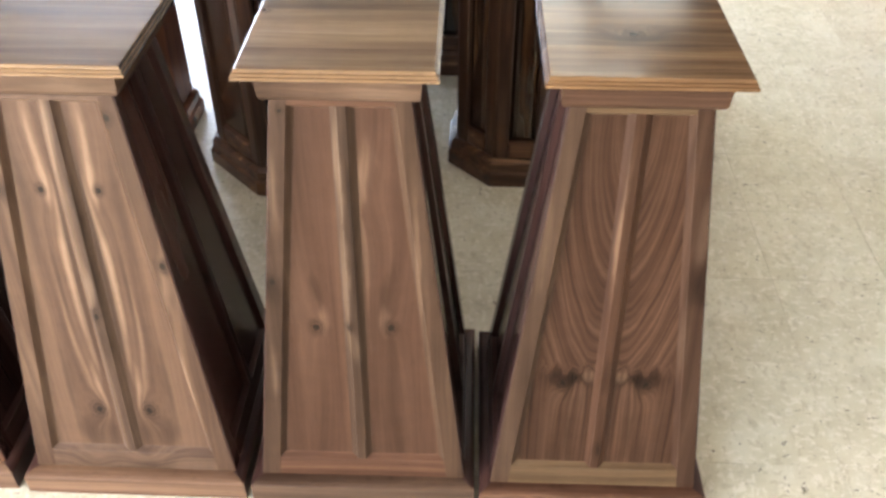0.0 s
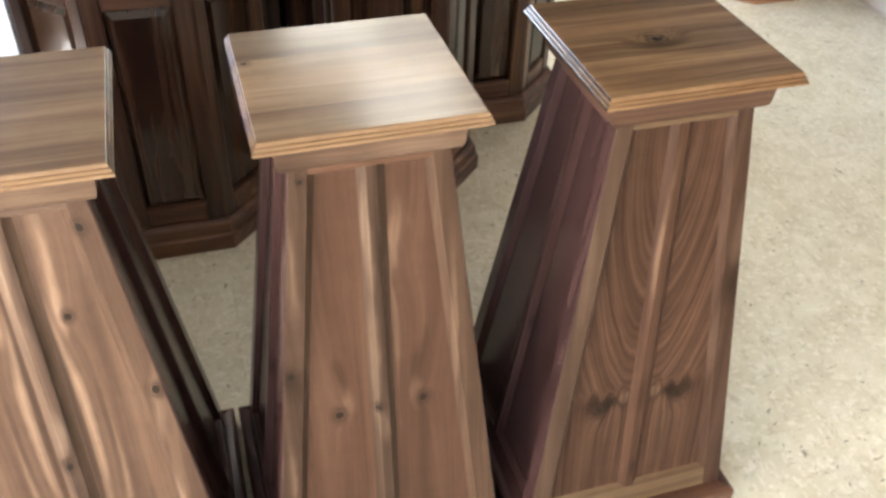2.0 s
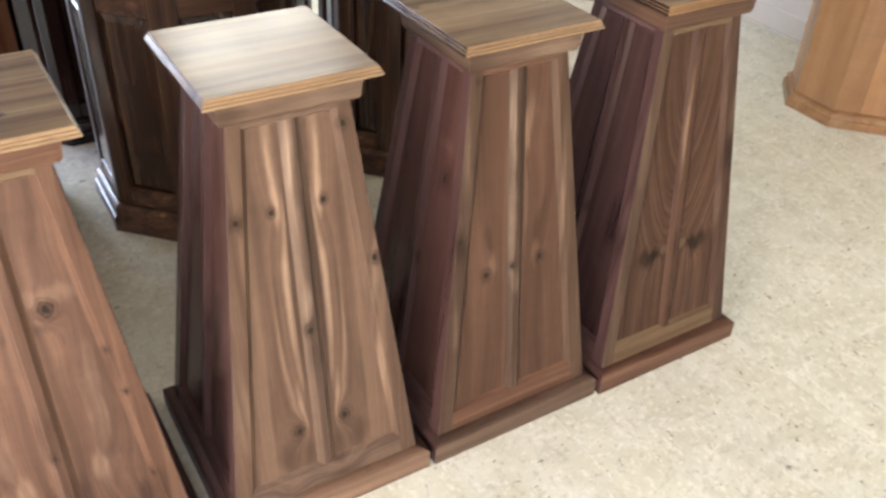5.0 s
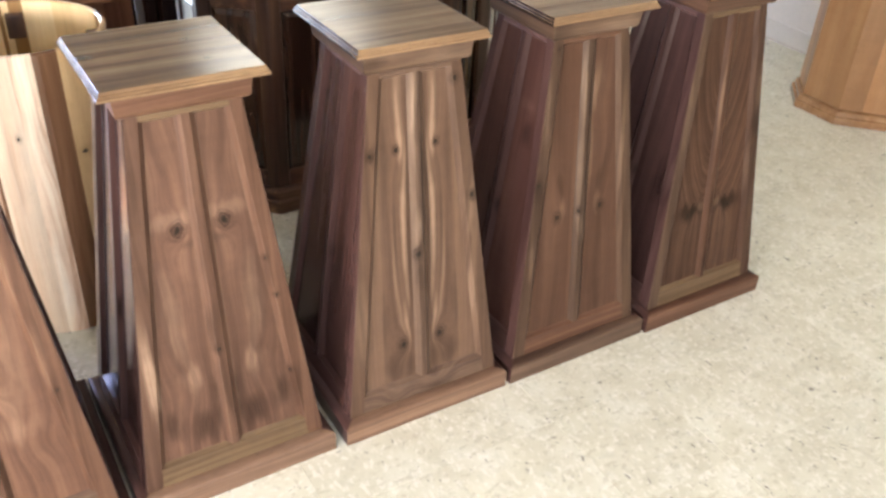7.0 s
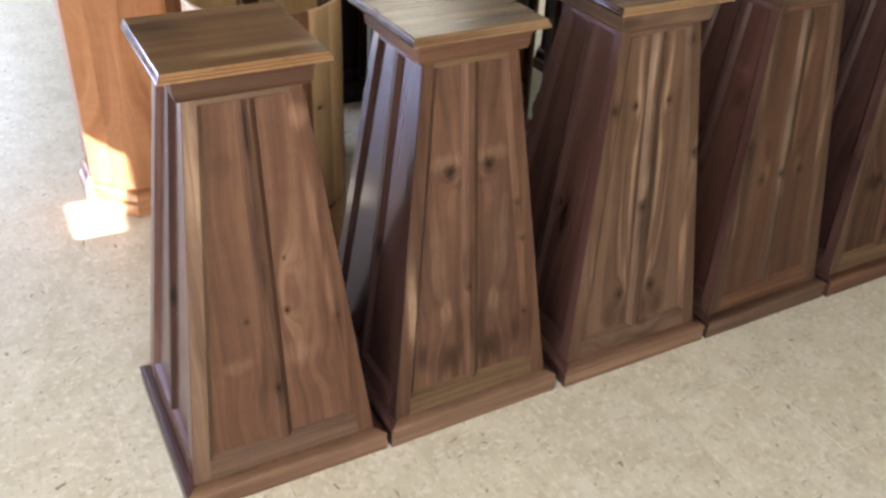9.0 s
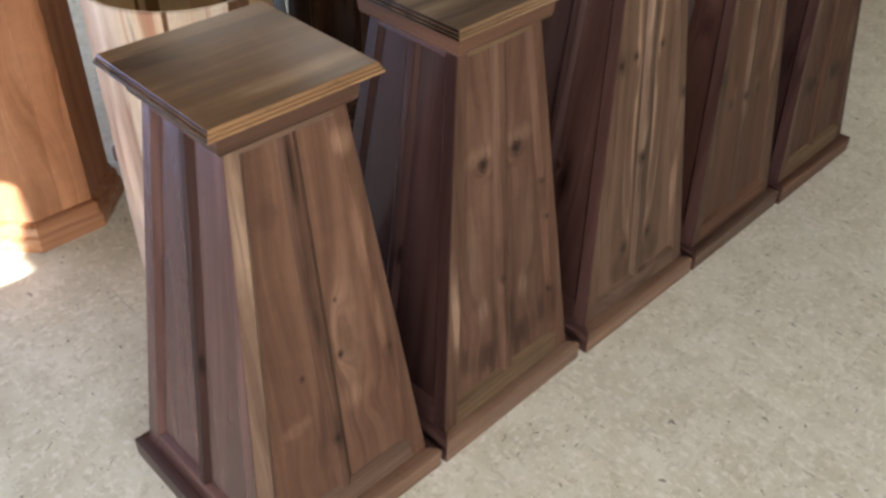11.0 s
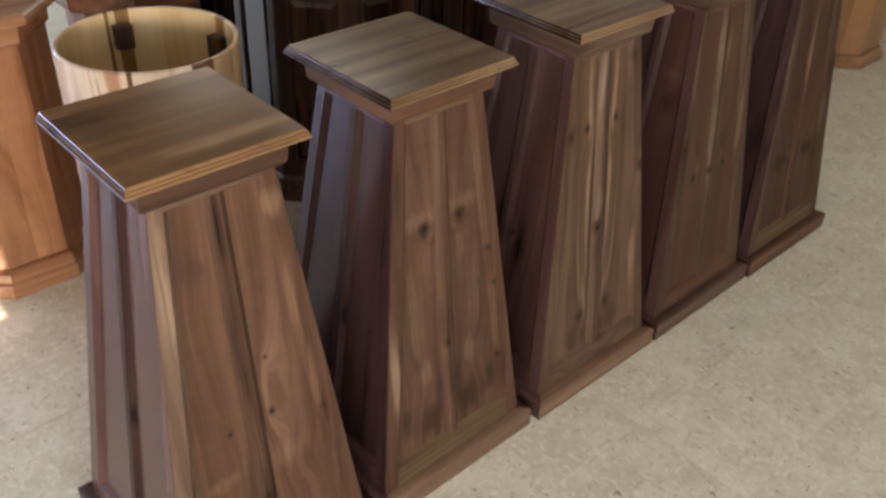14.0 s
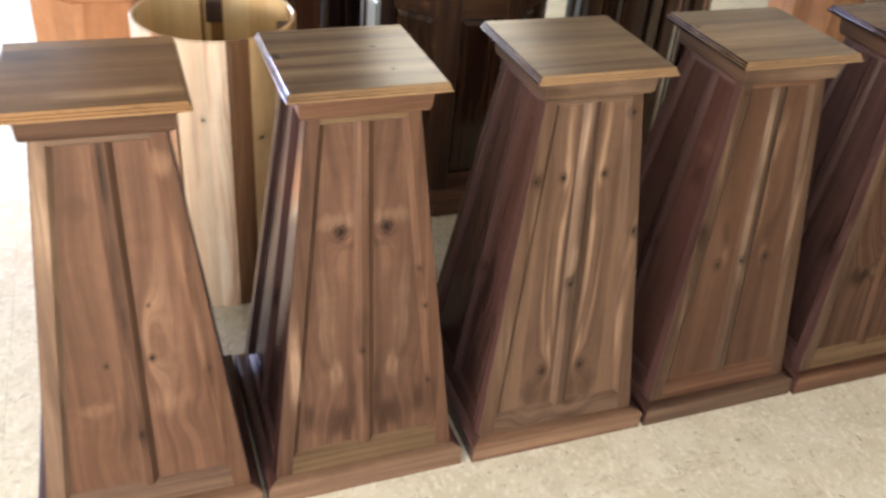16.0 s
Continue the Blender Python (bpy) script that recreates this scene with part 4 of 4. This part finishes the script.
def podium(x, y, across, high, label, upright, cross, top_mat, panelled=True, base=0.085, turn=0.0, slab_t=0.028, fascia=0.035, odd=None, planks=1, panel_mat=None, lip=0.0):
    thing = tagged(new("podium"), label, "podium", "octagonal podiums")
    thing.matrix_world = pose(x, y, 0, 0, 0, turn)
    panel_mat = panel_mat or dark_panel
    b = base
    prof = [(0.0, 0.0), (b * 0.46, 0.0), (b * 0.52, -0.002), (b * 0.56, -0.008), (b * 0.60, -0.009), (b * 0.86, -0.010), (b * 0.92, -0.013), (b * 0.98, -0.019), (b, -0.022), (b, -0.06)]
    part("base_moulding", loft([octagon(across, z, g) for z, g in prof]), cross, thing)
    body = across - 0.052
    zt = high - slab_t - fascia
    s = body * math.tan(math.pi / 8)
    part("core", loft([octagon(body - 0.06, z) for z in (b * 0.5, high - slab_t)]), upright, thing)
    for k in range(8):
        a = k * math.pi / 4

        def face(u, v, d, a=a):
            r = body / 2 + d
            return (math.cos(a) * r - math.sin(a) * u, math.sin(a) * r + math.cos(a) * u, v)
        T, h = 0.022, s / 2
        mt = T * math.tan(math.pi / 8)
        mat = upright
        if panelled:
            w, zb, zh = 0.042, b + 0.055, zt - 0.065
            for sign in (-1, 1):
                poly, back = [(h - w, b), (h, b), (h, zt), (h - w, zt)], [(h - w, b), (h - mt, b), (h - mt, zt), (h - w, zt)]
                if sign < 0:
                    poly, back = [(-u, v) for u, v in poly][::-1], [(-u, v) for u, v in back][::-1]
                part("stile", board(face, poly, -T, 0.0, 0.005, back), upright, thing)
            part("bottom_rail", board(face, [(-h + w, b), (h - w, b), (h - w, zb), (-h + w, zb)], -T, -0.0008, 0.006), cross, thing)
            part("top_rail", board(face, [(-h + w, zh), (h - w, zh), (h - w, zt), (-h + w, zt)], -T, -0.0008, 0.006), cross, thing)
            q = h - w + 0.003
            poly = [(-q, zb - 0.003), (q, zb - 0.003), (q, zh + 0.003), (-q, zh + 0.003)]
            loops = [(poly, -0.032), (poly, -0.016), (inset(poly, 0.006), -0.015), (inset(poly, 0.022), -0.006), (inset(poly, 0.024), -0.004)]
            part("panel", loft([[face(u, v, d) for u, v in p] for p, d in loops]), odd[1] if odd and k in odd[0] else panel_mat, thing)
        else:
            for i in range(planks):
                u0, u1 = -h + 2 * h * i / planks, -h + 2 * h * (i + 1) / planks
                poly = [(u0, b), (u1, b), (u1, zt), (u0, zt)]
                back = [(u0 + (mt if i == 0 else 0), b), (u1 - (mt if i == planks - 1 else 0), b), (u1 - (mt if i == planks - 1 else 0), zt), (u0 + (mt if i == 0 else 0), zt)]
                part("plank", board(face, poly, -T, 0.0, 0.0012, back), mat, thing)
    zf = high - slab_t
    part("cornice", loft([octagon(body, z, g + lip * (g > 0)) for z, g in ((zt, -0.02), (zt, 0.004), (zt + 0.006, 0.010), (zf - 0.012, 0.013), (zf - 0.004, 0.020), (zf, 0.024))]), cross, thing)
    prof = [(zf, 0.020), (zf, 0.044), (zf + slab_t * 0.45, 0.048), (zf + slab_t * 0.75, 0.044), (high - 0.003, 0.036), (high, 0.032)]
    part("top", loft([octagon(body, z, g + lip) for z, g in prof]), top_mat, thing)
    return thing


streaked = wood("sapwood_streaked_panel", [(0.012, 0.008, 0.006), (0.02, 0.012, 0.008), (0.03, 0.018, 0.012), (0.50, 0.40, 0.26)], "z", streak=7.0, figure=2.0)
podium(0.160, 1.136, 0.616, 0.805, "large dark walnut octagonal podium with raised panels", dark_v, dark_h, dark_top)
podium(0.815, 1.127, 0.44, 0.86, "slim dark walnut octagonal podium with narrow panels", dark_v, dark_h, dark_top)
podium(1.15, 1.53, 0.56, 0.86, "dark walnut octagonal podium with pale sapwood streaks", dark_v, dark_h, dark_top, odd=((7,), streaked))
podium(0.60, 1.86, 0.52, 0.86, "dark walnut octagonal podium at the back", dark_v, dark_h, dark_top)
podium(-0.450, 1.24, 0.395, 0.80, "reddish brown octagonal podium with plain sides", red_v, red_h, red_h, False, planks=2, fascia=0.06, lip=0.034)
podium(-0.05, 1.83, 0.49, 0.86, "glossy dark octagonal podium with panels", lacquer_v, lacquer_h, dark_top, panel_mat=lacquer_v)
podium(-0.926, 1.246, 0.445, 0.79, "orange cherry octagonal podium with plank sides", cherry_v, cherry_h, cherry_h, False, planks=2, fascia=0.06)
podium(2.655, 0.59, 0.51, 0.86, "honey coloured cherry octagonal podium beside the wall", honey_v, honey_h, honey_h, False, base=0.06, planks=2)
podium(2.61, 2.135, 0.51, 0.86, "figured reddish cherry octagonal podium on tile floor", cherry_v, cherry_h, cherry_h, False, base=0.06, planks=2)


# ---- hollow stave drum ----
def stave_drum(x, y, r, high, wall):
    thing = tagged(new("stave_drum"), "open pale hickory stave drum with dark heartwood strips", "drum")
    thing.location = (x, y, 0)
    thing.rotation_euler.z = 0.0
    # stave widths in degrees round the drum, heartwood staves marked
    spans, a = [], -90.0
    for w, is_dark in ((16, 1), (20, 0), (24, 0), (28, 0), (11, 1), (22, 0), (24, 0), (22, 0), (10, 1), (5, 0), (3, 1), (23, 0), (21, 0), (25, 0), (22, 0), (20, 0), (25, 0), (3, 1), (22, 0), (14, 0)):
        spans.append((a, a + w, bool(is_dark)))
        a += w
    for a0, a1, is_dark in spans:
        n = max(2, round((a1 - a0) / 4))
        bm = bmesh.new()
        rows = []
        for i in range(n + 1):
            t = radians(a0 + (a1 - a0) * i / n)
            c, s = math.cos(t), math.sin(t)
            e = 0.0012 if i in (0, n) else 0.0
            pts = [(r - e, 0.0), (r - e, high - 0.004), (r - 0.004, high), (r - wall + 0.004, high), (r - wall, high - 0.004), (r - wall, 0.0)]
            rows.append([bm.verts.new((c * q, s * q, z)) for q, z in pts])
        for p, q in zip(rows, rows[1:]):
            for j in range(6):
                k = (j + 1) % 6
                bm.faces.new((p[j], p[k], q[k], q[j]))
        bm.faces.new(rows[0])
        bm.faces.new(rows[-1][::-1])
        rosy = not is_dark and len(thing.children) % 3 == 1
        ob = part("stave", bm, heart_stave if is_dark else honey_stave if -80 < a0 < -5 else rose_stave if rosy else pale_stave, thing, "dark heartwood stave" if is_dark else "")
        ob.data.materials.append(brown_inside if is_dark else amber_inside)
        for p in ob.data.polygons:
            out = Vector((p.center.x, p.center.y, 0)).normalized()
            if p.normal.dot(out) < -0.7:
                p.material_index = 1
    for deg, z in ((84, 0.728), (3, 0.715), (195, 0.71)):
        m = Matrix.Rotation(radians(deg), 4, "Z")
        bm = block(r - wall - 0.030, r - wall + 0.002, -0.022, 0.022, z - 0.030, z + 0.030, 0.003)
        bmesh.ops.transform(bm, matrix=m, verts=bm.verts)
        part("glue_block", bm, block_wood, thing, "small dark wooden block inside the rim")
    return thing


stave_drum(-0.658, 0.705, 0.208, 0.788, 0.013)
